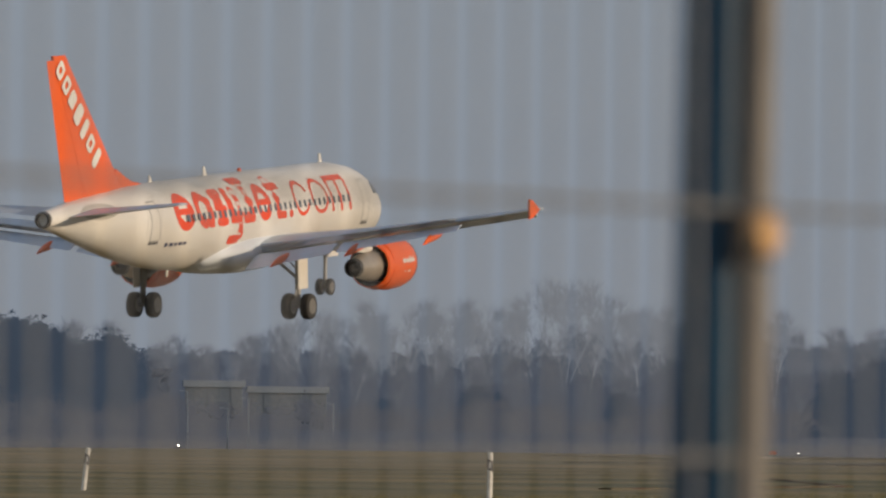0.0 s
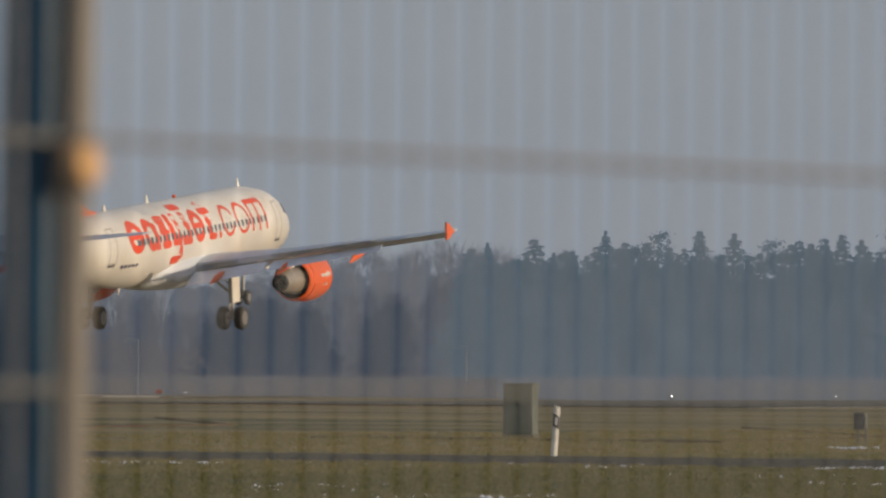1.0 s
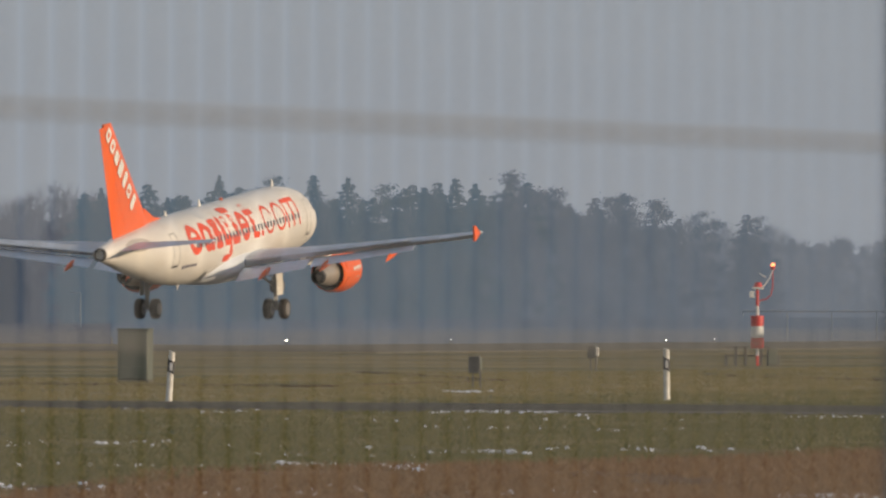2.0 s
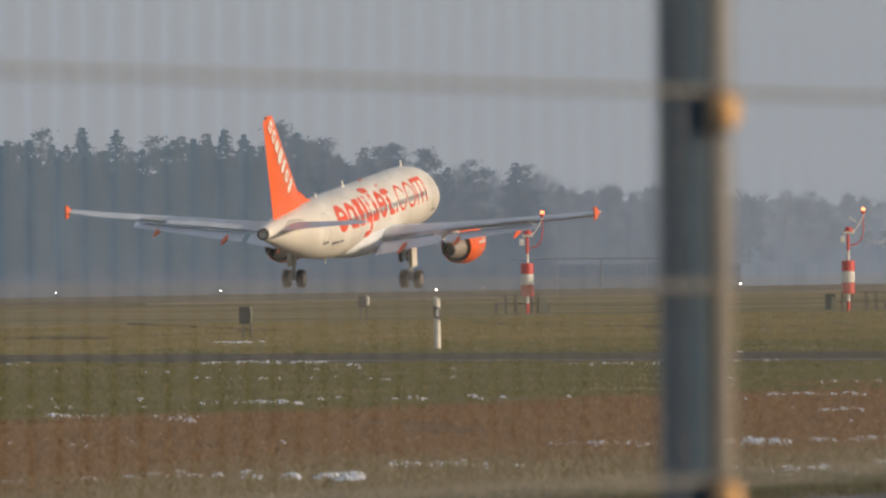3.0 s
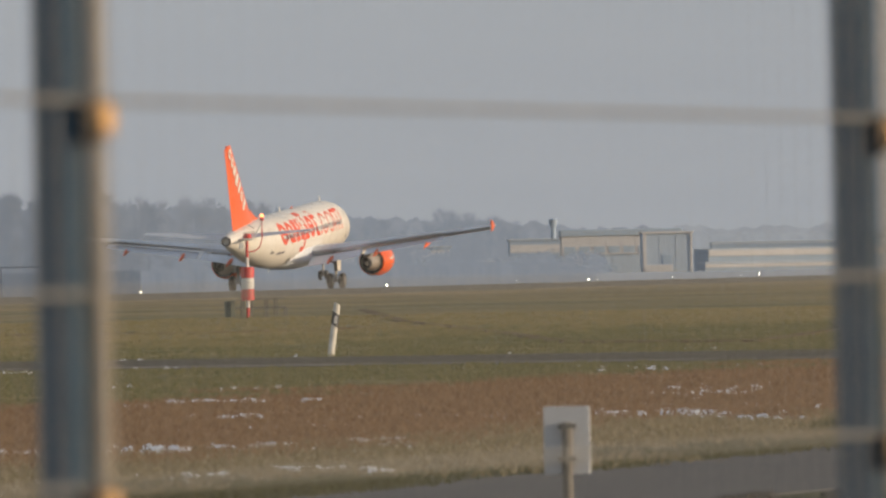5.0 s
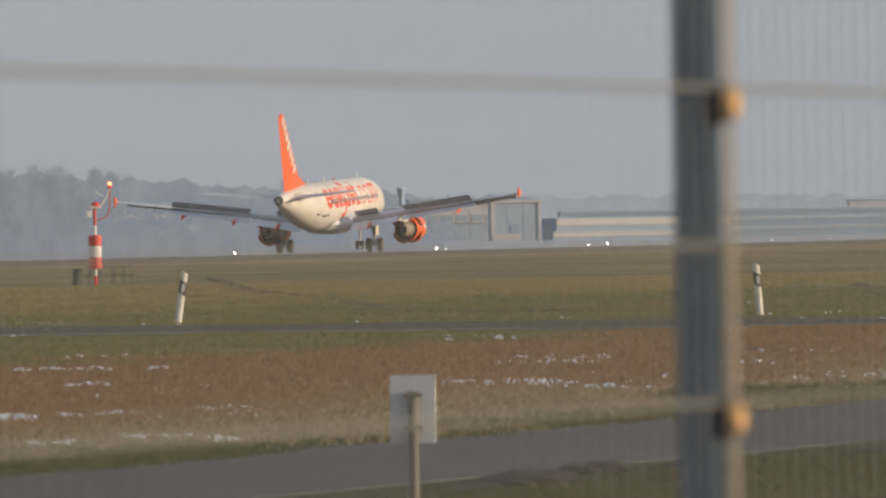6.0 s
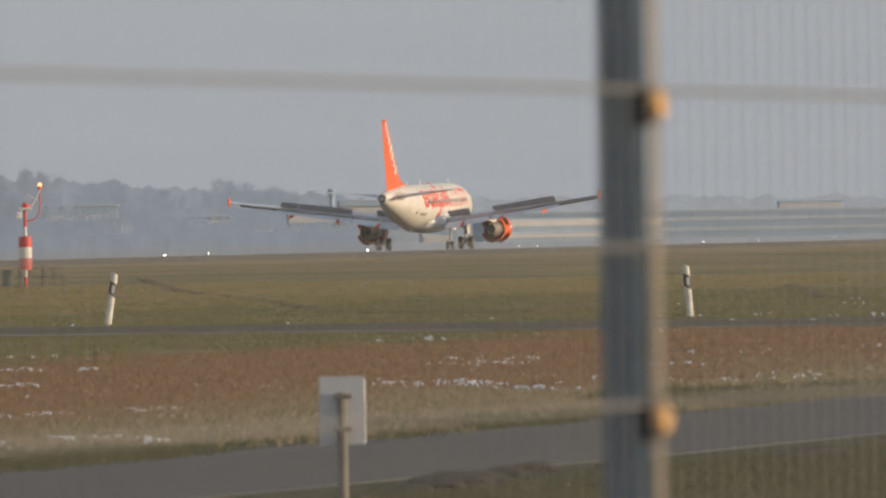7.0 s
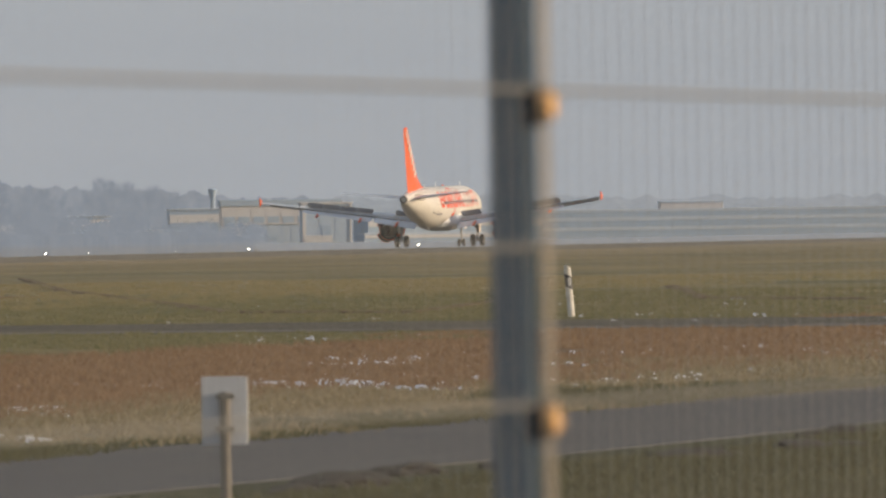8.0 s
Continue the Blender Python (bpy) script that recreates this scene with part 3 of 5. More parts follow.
# ---------------------------------------------------------------- ground
def ground_material():
    """Winter grass: belts that run along the service road, mown green, rust-brown sedge, straw; patchy at two scales."""
    m = bpy.data.materials.new("winter_grassland")
    m.use_nodes = True
    n, l = m.node_tree.nodes, m.node_tree.links
    b = n["Principled BSDF"]
    co = n.new("ShaderNodeTexCoord")
    sep = n.new("ShaderNodeSeparateXYZ")
    l.new(co.outputs["Object"], sep.inputs[0])

    def math_node(op, a, bb):
        k = n.new("ShaderNodeMath")
        k.operation = op
        for i, v in enumerate((a, bb)):
            if isinstance(v, (int, float)):
                k.inputs[i].default_value = v
            else:
                l.new(v, k.inputs[i])
        return k.outputs[0]

    def tex(scale, detail=5, stretch=None):
        k = n.new("ShaderNodeTexNoise")
        k.inputs["Scale"].default_value, k.inputs["Detail"].default_value = scale, detail
        if stretch:
            mp = n.new("ShaderNodeMapping")
            mp.inputs["Scale"].default_value = stretch
            l.new(co.outputs["Object"], mp.inputs[0])
            l.new(mp.outputs[0], k.inputs["Vector"])
        else:
            l.new(co.outputs["Object"], k.inputs["Vector"])
        return k.outputs[0]

    w = math_node("SUBTRACT", math_node("MULTIPLY", sep.outputs[1], 0.454), math_node("MULTIPLY", sep.outputs[0], 0.891))
    w = math_node("ADD", w, math_node("MULTIPLY", math_node("SUBTRACT", tex(0.16, 4), 0.5), 9.0))
    ramp = n.new("ShaderNodeValToRGB")
    mr = n.new("ShaderNodeMapRange")
    mr.inputs[1].default_value, mr.inputs[2].default_value = 0, 200
    l.new(w, mr.inputs[0])
    l.new(mr.outputs[0], ramp.inputs[0])
    # belt colours; the far stops, past 0.3, are also paled for haze
    stops = [(0.0, (0.050, 0.056, 0.025)), (0.112, (0.066, 0.068, 0.030)), (0.122, (0.215, 0.180, 0.108)), (0.137, (0.225, 0.172, 0.102)), (0.147, (0.200, 0.122, 0.068)), (0.190, (0.210, 0.130, 0.074)),
             (0.215, (0.158, 0.146, 0.066)), (0.33, (0.186, 0.174, 0.084)), (0.40, (0.220, 0.194, 0.100)), (1.0, (0.255, 0.215, 0.128))]
    while len(ramp.color_ramp.elements) < len(stops):
        ramp.color_ramp.elements.new(0.5)
    for e, (p, c) in zip(ramp.color_ramp.elements, stops):
        e.position, e.color = p, (*c, 1)
    # patches of greener and drier grass, long belts across the view
    patch = n.new("ShaderNodeMixRGB")
    patch.blend_type = "MULTIPLY"
    pr = n.new("ShaderNodeValToRGB")
    pr.color_ramp.elements[0].position, pr.color_ramp.elements[0].color = 0.36, (0.50, 0.60, 0.60, 1)
    pr.color_ramp.elements[1].position, pr.color_ramp.elements[1].color = 0.64, (1.38, 1.20, 1.10, 1)
    l.new(tex(0.9, 6, (0.055, 0.075, 1)), pr.inputs[0])
    patch.inputs[0].default_value = 0.8
    l.new(ramp.outputs[0], patch.inputs[1])
    l.new(pr.outputs[0], patch.inputs[2])
    grain = n.new("ShaderNodeMixRGB")
    grain.blend_type = "MULTIPLY"
    grain.inputs[0].default_value = 0.85
    gr = n.new("ShaderNodeValToRGB")
    gr.color_ramp.elements[0].position, gr.color_ramp.elements[0].color = 0.32, (0.50, 0.50, 0.50, 1)
    gr.color_ramp.elements[1].position, gr.color_ramp.elements[1].color = 0.68, (1.4, 1.35, 1.25, 1)
    l.new(tex(2.2, 8), gr.inputs[0])
    l.new(patch.outputs[0], grain.inputs[1])
    l.new(gr.outputs[0], grain.inputs[2])
    l.new(grain.outputs[0], b.inputs["Base Color"])
    b.inputs["Roughness"].default_value = 0.95
    b.inputs["Specular IOR Level"].default_value = 0.1
    bp = n.new("ShaderNodeBump")
    bp.inputs["Strength"].default_value, bp.inputs["Distance"].default_value = 0.5, 0.15
    l.new(tex(5.0, 8), bp.inputs["Height"])
    l.new(bp.outputs[0], b.inputs["Normal"])
    return m


bm = bmesh.new()
xs = [-6000, -1500, -400, -120] + list(range(-60, 161, 20)) + [240, 500, 1500, 6000]
ys = [-6000, -800, -100, 0] + list(range(20, 261, 20)) + [320, 420, 560, 800, 1200, 2000, 4500, 7000]
grid = [[bm.verts.new((x, y, 0)) for x in xs] for y in ys]
for a, b in zip(grid, grid[1:]):
    for i in range(len(xs) - 1):
        bm.faces.new((a[i], a[i + 1], b[i + 1], b[i]))
GRASSLAND = ground_material()
ground = tagged(part("ground", bm, GRASSLAND), "flat winter airfield grass in green, brown and straw belts", "ground", kind="structure")


def strip(name, pts, width, thick, material, label, category="road"):
    """A paved strip along a line of points, a little proud of the grass, with uneven edges."""
    bm = bmesh.new()
    rows = []
    fine = []
    for (x0, y0), (x1, y1) in zip(pts, pts[1:]):
        n = max(2, int(math.hypot(x1 - x0, y1 - y0) / 3))
        n = min(n, 160)
        fine += [(x0 + (x1 - x0) * i / n, y0 + (y1 - y0) * i / n) for i in range(n)]
    fine.append(pts[-1])
    for i, (x, y) in enumerate(fine):
        a, b = fine[max(0, i - 1)], fine[min(len(fine) - 1, i + 1)]
        d = Vector((b[0] - a[0], b[1] - a[1], 0)).normalized()
        s = Vector((d.y, -d.x, 0))
        w0 = width / 2 + 0.12 * noise.noise((x * 0.4, y * 0.4, 3))
        w1 = width / 2 + 0.12 * noise.noise((x * 0.4, y * 0.4, 9))
        c = Vector((x, y, 0))
        rows.append([bm.verts.new(c - s * (w0 + 0.03) - Vector((0, 0, 0.02))), bm.verts.new(c - s * w0 + Vector((0, 0, thick))), bm.verts.new(c + Vector((0, 0, thick + 0.02))),
                     bm.verts.new(c + s * w1 + Vector((0, 0, thick))), bm.verts.new(c + s * (w1 + 0.03) - Vector((0, 0, 0.02)))])
    for a, b in zip(rows, rows[1:]):
        for i in range(4):
            bm.faces.new((a[i], a[i + 1], b[i + 1], b[i]))
    bmesh.ops.recalc_face_normals(bm, faces=bm.faces)
    if sum(f.normal.z for f in bm.faces) < 0:
        bmesh.ops.reverse_faces(bm, faces=bm.faces)
    return tagged(part(name, bm, material), label, category, kind="structure")


strip("service_road", [(-24, 3), (9.75, 62.5), (26, 94), (60, 160), (120, 280)], 4.1, 0.012, ASPHALT, "narrow grey asphalt service road along the fence")
TARMAC = mat("old_brownish_tarmac", (0.072, 0.066, 0.056), 0.95, vary=0.25, scale=0.15, fine=4, second=(0.10, 0.088, 0.055), spec=0.08)
strip("perimeter_road", [(-60, 192), (-5, 163.5), (6.5, 157.5), (21, 149.5), (34, 143.5), (80, 127.5)], 14.0, 0.012, TARMAC, "dark asphalt road across the grass, edged by marker posts")
def at_bearing(azp, d):
    return d * math.sin(azp / 15000), d * math.cos(azp / 15000)


PALECONCRETE = mat("pale_concrete", (0.42, 0.39, 0.35), 0.9, vary=0.12, scale=0.1, fine=2, spec=0.1)
WORNLINE = mat("worn_road_paint", (0.17, 0.163, 0.15), 0.9, vary=0.3, scale=0.5, fine=6, second=(0.12, 0.11, 0.095))
RUT = mat("bare_reddish_soil", (0.11, 0.062, 0.040), 0.95, vary=0.25, scale=0.6, fine=8, second=(0.15, 0.12, 0.055), spec=0.1)
strip("road_edge_line", [(6.0, 150.7), (21, 142.4), (34, 136.4)], 0.16, 0.016, WORNLINE, "thin worn white line along the edge of the road", "road marking")
RD = radians(22.0)
rw = Vector((math.sin(RD), math.cos(RD)))
rn = Vector((math.cos(RD), -math.sin(RD)))


def runway_point(off, along):
    """off: metres to the left of the eye's own parallel; along: metres down the runway."""
    p = rw * along - rn * off
    return p.x, p.y


strip("runway", [runway_point(171.0, 395), runway_point(171.0, 2600)], 45.0, 0.04, CONCRETE, "long grey concrete runway", "runway")


strip("taxiway", [at_bearing(-960, 548), at_bearing(-760, 552), at_bearing(-590, 548)], 24.0, 0.05, PALECONCRETE, "pale concrete taxiway end beyond the runway", "taxiway")

# ruts that vehicles have left in the grass
for rut in (((41.5, 341.5), (33.0, 262.0), (28.5, 205.0), (26.0, 178.0), (29.0, 172.0), (36.0, 200.0), (40.0, 224.0)), ((48.0, 240.0), (40.0, 196.0), (43.0, 182.0), (60.0, 210.0)),
            ((6.0, 262.0), (9.0, 226.0), (4.0, 206.0), (-6.0, 214.0)), ((16.0, 250.0), (18.5, 232.0), (23.0, 226.0), (30.0, 236.0)), ((-14.0, 300.0), (-10.0, 262.0), (-16.0, 240.0))):
    strip("vehicle_rut", list(rut), 0.40, 0.034, RUT, "thin reddish-brown vehicle rut in the grass", "rut")


# ---------------------------------------------------------------- fence
FENCE_RZ = 90 - 31.8
FENCE = pose(0.839 - 0.85 * 0.045, 8.96 + 0.527 * 0.045, 0, 0, 0, FENCE_RZ)
SPAN, BAR_GAP, BAR_TOP = 2.305, 0.206, 1.835


STRIP = mat("galvanised_strip", (0.21, 0.19, 0.165), 0.6, metal=0.1, vary=0.12, scale=6.0, fine=60)
mesh_fence = empty("mesh_fence", FENCE, "double-wire mesh fence on dark steel posts with tan clamps", "fence")


def build_fence_post(k, lean):
    post = part("post", boxed(-0.024, 0.024, -0.018, 0.035, -0.3, 2.55, bevel=0.005), POSTGREEN, mesh_fence, "dark blue-grey steel post")
    post.matrix_basis = pose(SPAN * k - (0.05 if k == -1 else 0.0), 0, 0, 0, lean, 0)
    part("cover_strip", boxed(-0.010, 0.020, -0.037, -0.033, 0.1, 2.5, bevel=0.0015), STRIP, post, "pale galvanised cover strip")
    part("cap", boxed(-0.026, 0.026, -0.020, 0.037, 2.55, 2.565, bevel=0.004), BLACKBAND, post)
    for i in range(-3, 2):
        z = BAR_TOP - 0.021 + i * 2 * BAR_GAP
        bm = bmesh.new()
        rod(bm, (-0.004, -0.037, z), (-0.004, -0.050, z), 0.020, 0.017, seg=16)
        part("clamp", bm, CLAMP, post, "tan plastic clamp")
        # added black block: stands for the shade on the side of the clamp
        part("clamp_base", boxed(-0.030, 0.0195, -0.038, -0.0185, z - 0.026, z + 0.026, bevel=0.004), BLACKBAND, post, "black block for the shaded side of the clamp")
    return post


def build_fence_panel(k):
    zs = [BAR_TOP + j * BAR_GAP for j in range(-8, 4)]
    ends = ((0.005, 0, 0), (SPAN - 0.005, 0, 0))
    bm = bmesh.new()
    for z in (zs[0], zs[-1]):
        for y in (-0.0300, -0.0210):
            rod(bm, (0.005, y, z), (SPAN - 0.005, y, z), 0.0030)
    panel = part("mesh_panel", bm, WIRE, mesh_fence, "dull galvanised welded wire panel")
    panel.matrix_basis = pose(SPAN * k, 0, 0)
    me = None
    n = 46
    for i in range(n):
        m = Matrix.Translation(((i + 0.5) * SPAN / n, 0, 0))
        if me is None:
            w = part("upright_wire", rods(((0, -0.0255, 0.05), (0, -0.0255, 2.5), 0.0021), seg=8), UPWIRE, panel)
            me = w.data
            w.matrix_basis = m
        else:
            shared("upright_wire", me, panel, m)
    me = None
    for z in zs[1:-1]:
        for y in (-0.0300, -0.0210):
            m = Matrix.Translation((0, y, z))
            if me is None:
                w = part("cross_wire", rods((*ends, 0.0030), seg=8), WIRE, panel)
                me = w.data
                w.matrix_basis = m
            else:
                shared("cross_wire", me, panel, m)


for k in range(-3, 5):
    build_fence_post(k, {-1: 1.6, 0: 0.1, 1: -0.2}.get(k, 0.0))
    if k < 4:
        build_fence_panel(k)


# ---------------------------------------------------------------- things on the airfield
def build_delineator(x, y, lean, h=1.0):
    ob = empty("marker_post", pose(x, y, 0, 0, lean, 0), "white plastic roadside marker post with slanted black band", "marker post", "marker posts along the road")
    def section(z, top=False):
        return [(-0.06, 0.05, z), (0.06, 0.05, z), (0.065, 0.0, z), (0.02, -0.06, z), (-0.02, -0.06, z), (-0.065, 0.0, z)]
    part("body", loft([section(0.0 - 0.05), section(h - 0.04), [(p[0] * 0.9, p[1] * 0.9, h + (0.03 if p[0] < 0 else -0.01)) for p in section(0)]]), DELIN, ob)
    def band(z0, z1, tilt, k):
        return loft([[(p[0] * k, p[1] * k, z + tilt * p[0] / 0.06) for p in section(0)] for z in (z0, z1)])
    part("band", band(h - 0.42, h - 0.17, -0.035, 1.06), BLACKBAND, ob, "black band")
    part("reflector", boxed(-0.028, 0.028, -0.071, -0.062, h - 0.37, h - 0.22, bevel=0.004), REFLECT, ob, "grey reflector")
    return ob


for x, y, lean, h in ((-28.1, 218.3, 6.0, 1.10), (-15.7, 195.4, 0.5, 1.14), (0, 168.6, 3.4, 1.0), (10.0, 170.0, -0.8, 1.05), (18.9, 160.9, 8.2, 1.0), (29.9, 159.2, -4.5, 0.97), (42.0, 152.0, 1.0, 1.0)):
    build_delineator(x, y, lean, h)


def build_cabinet():
    ob = empty("electrical_cabinet", pose(-0.86, 217.0, 0, 0, 0, -12), "grey-green steel electrical cabinet standing on the grass", "electrical cabinet")
    part("plinth", boxed(-0.42, 0.42, -0.36, 0.36, -0.05, 0.10, bevel=0.01), CONCRETE, ob)
    part("body", boxed(-0.39, 0.39, -0.33, 0.33, 0.10, 1.36, bevel=0.012), GREENBOX, ob)
    part("roof", boxed(-0.42, 0.42, -0.36, 0.36, 1.36, 1.41, bevel=0.015), GREENBOX, ob)
    for s in (-1, 1):
        d = part("door", boxed(0.005 if s > 0 else -0.375, 0.375 if s > 0 else -0.005, -0.345, -0.33, 0.46, 1.32, bevel=0.004), GREENBOX, ob)
        part("handle", boxed(s * 0.05 - 0.012, s * 0.05 + 0.012, -0.365, -0.345, 0.82, 0.98, bevel=0.004), RACK, d)
    part("lower_panel", boxed(-0.375, 0.375, -0.340, -0.33, 0.13, 0.44, bevel=0.004), GREENBOX, ob)
    return ob


build_cabinet()


def build_mast(x, y, rz):
    """A red and white drum on a pole with a slewed arm and an obstruction lamp, standing in a steel rack."""
    ob = empty("runway_sensor_mast", pose(x, y, 0, 0, 0, rz), "red and white banded sensor mast with a lit lamp", "sensor mast", "sensor masts by the runway")
    pole = part("pole", rods(((0, 0, 0), (0, 0, 2.75), 0.055), seg=14), SIGNRED, ob, "red and white pole")
    part("pole_band", rods(((0, 0, 0.36), (0, 0, 0.62), 0.058), seg=14), SIGNWHITE, pole)
    part("pole_band", rods(((0, 0, 1.82), (0, 0, 2.15), 0.058), seg=14), SIGNWHITE, pole)
    for z0, z1, m in ((0.62, 1.02, SIGNRED), (1.02, 1.42, SIGNWHITE), (1.42, 1.80, SIGNRED)):
        bm = bmesh.new()
        rod(bm, (0, 0, z0), (0, 0, z1), 0.235, seg=26)
        es = [e for e in bm.edges if abs(e.verts[0].co.z - e.verts[1].co.z) < 1e-4]
        bmesh.ops.bevel(bm, geom=es, offset=0.02, segments=2, affect="EDGES")
        part("drum_band", bm, m, ob)
    head = part("head", boxed(-0.18, 0.22, -0.14, 0.14, 2.75, 2.84, bevel=0.02), SIGNWHITE, ob)
    bm = bmesh.new()
    rod(bm, (0.02, 0, 2.84), (0.02, 0, 3.0), 0.17, 0.11, seg=16)
    part("cover", bm, SIGNRED, head, "red sensor cover")
    part("box", boxed(-0.28, -0.12, -0.1, 0.1, 2.45, 2.68, bevel=0.01), SIGNWHITE, ob)
    arm = [(0.1, 0, 2.82), (0.26, 0, 2.9), (0.40, 0, 3.12), (0.52, 0, 3.36), (0.56, 0, 3.46)]
    part("upper_arm", rods(*[(a, b, 0.026) for a, b in zip(arm, arm[1:])]), SIGNWHITE, ob, "white curved arm")
    low = [(0.05, 0, 2.34), (0.32, 0, 2.40), (0.48, 0, 2.55), (0.55, 0, 2.85), (0.55, 0, 3.46)]
    part("lower_arm", rods(*[(a, b, 0.022) for a, b in zip(low, low[1:])]), SIGNRED, ob, "red curved arm")
    part("crossbar", rods(((0.05, 0.05, 3.34), (0.30, 0, 3.18), 0.022)), SIGNWHITE, ob)
    lamp = part("lamp", rods(((0.555, 0, 3.46), (0.555, 0, 3.58), 0.075), seg=14), SIGNRED, ob)
    bm = bmesh.new()
    bmesh.ops.create_uvsphere(bm, u_segments=12, v_segments=8, radius=0.075, matrix=Matrix.Translation((0.555, 0, 3.63)))
    part("lamp_lens", bm, LAMPRED, lamp, "glowing red lens")
    return ob


def build_rack(x, y, rz):
    ob = empty("steel_rack", pose(x, y, 0, 0, 0, rz), "low weathered steel frame beside the sensor mast", "steel frame", "steel frames by the runway")
    for px in (-0.95, -0.6, -0.25, 0.3, 0.6, 0.95):
        for py in (-0.4, 0.4):
            h = 0.68 if -0.9 < px < 0.7 else 0.36
            part("leg", rods(((px, py, 0), (px, py, h), 0.024)), RACK, ob)
    for py in (-0.4, 0.4):
        part("rail", rods(((-0.9, py, 0.68), (0.62, py, 0.68), 0.024)), RACK, ob)
        part("rail", rods(((-0.95, py, 0.36), (0.95, py, 0.36), 0.022)), RACK, ob)
    for px in (-0.85, -0.45, 0.45, 0.85):
        part("crosspiece", rods(((px, -0.4, 0.36), (px, 0.4, 0.36), 0.026)), RACK, ob)
    part("mesh_plate", boxed(-0.8, 0.45, -0.38, 0.38, 0.66, 0.69), RACK, ob)
    return ob


def build_junction(x, y, rz, h=0.62):
    ob = empty("junction_box", pose(x, y, 0, 0, 0, rz), "small grey junction box on the grass", "junction box")
    part("body", boxed(-0.16, 0.16, -0.14, 0.14, 0.02, h, bevel=0.015), GREENBOX, ob)
    part("foot", boxed(-0.19, 0.19, -0.17, 0.17, -0.03, 0.03, bevel=0.01), CONCRETE, ob)
    return ob


for k, (x, y) in enumerate(((21.2, 305.0), (32.4, 301.0))):
    build_mast(x, y, 0)
    build_rack(x - 0.12 if k == 0 else x + 0.5, y + 0.9, 0 if k == 0 else 180)
    build_junction(x + 0.55 if k == 0 else x - 0.62, y + 0.4, 8)


def build_field_box(x, y, rz, h, side_light):
    ob = empty("field_device_box", pose(x, y, 0, 0, 0, rz), "small dark box on thin steel legs in the grass", "device box")
    for px in (-0.06, 0.12):
        part("leg", rods(((px, 0, -0.05), (px, 0, h - 0.3), 0.022)), RACK, ob)
    part("body", boxed(-0.15, 0.12, -0.1, 0.1, h - 0.40, h, bevel=0.012), RACK, ob, "dark box")
    part("cover", boxed(0.12, 0.20 if side_light else 0.145, -0.1, 0.1, h - 0.33, h - 0.05, bevel=0.012), DELIN if side_light else GREENBOX, ob)
    return ob


build_field_box(7.25, 200.5, -14, 0.78, False)
build_field_box(13.6, 272.0, -10, 0.82, True)


WEATHERED = mat("weathered_brown_grey_post", (0.17, 0.15, 0.125), 0.7, vary=0.2, scale=4.0, fine=60)


def build_sign():
    d = 46.0
    az = 2175 / 15000
    ob = empty("notice_sign", pose(d * math.sin(az), d * math.cos(az), 0, 0, 0, -8), "back of a small pale notice plate on a round post", "sign")
    part("post", rods(((0.0, -0.03, -0.2), (0.0, -0.03, 0.80), 0.029), seg=14), WEATHERED, ob)
    part("plate", boxed(-0.125, 0.125, 0.0, 0.008, 0.515, 0.885, bevel=0.003), BACKPLATE, ob, "bare aluminium plate back")
    for z in (0.60, 0.78):
        part("bracket", boxed(-0.05, 0.05, -0.062, 0.0, z - 0.012, z + 0.012, bevel=0.003), RACK, ob)
    return ob


build_sign()


# lit runway edge lights, each a low lamp on a stem, and cords that sag between iron pins
def build_edge_light(x, y, r=0.09):
    ob = empty("runway_light", pose(x, y, 0), "low lit runway edge light", "runway light", "runway edge lights")
    part("stem", rods(((0, 0, -0.02), (0, 0, 0.22), 0.05), seg=10), RACK, ob)
    bm = bmesh.new()
    bmesh.ops.create_uvsphere(bm, u_segments=12, v_segments=8, radius=r, matrix=Matrix.Translation((0, 0, 0.30)))
    part("lens", bm, LAMPGLOW, ob, "glowing lens")
    return ob


for azp, d, r in ((-1752, 640, 0.10), (-654, 560, 0.10), (207, 590, 0.12), (498, 570, 0.09), (880, 560, 0.10), (964, 590, 0.08), (1168, 600, 0.06), (1419, 640, 0.14), (1854, 715, 0.17), (1930, 720, 0.08), (2083, 750, 0.07), (2212, 790, 0.19), (2228, 800, 0.10),
                   (2360, 850, 0.09), (2480, 880, 0.11), (2513, 900, 0.17), (2690, 960, 0.10), (2805, 990, 0.13), (2905, 1010, 0.10), (3040, 1040, 0.09)):
    if azp > -200:
        d = min(d, 194.5 / math.sin(RD - azp / 15000))
    build_edge_light(d * math.sin(azp / 15000), d * math.cos(azp / 15000), r * 0.27)


# ---------------------------------------------------------------- woods and far skyline
BARK = mat("grey_bark", (0.16, 0.17, 0.19), 0.9, vary=0.2, scale=2.0)


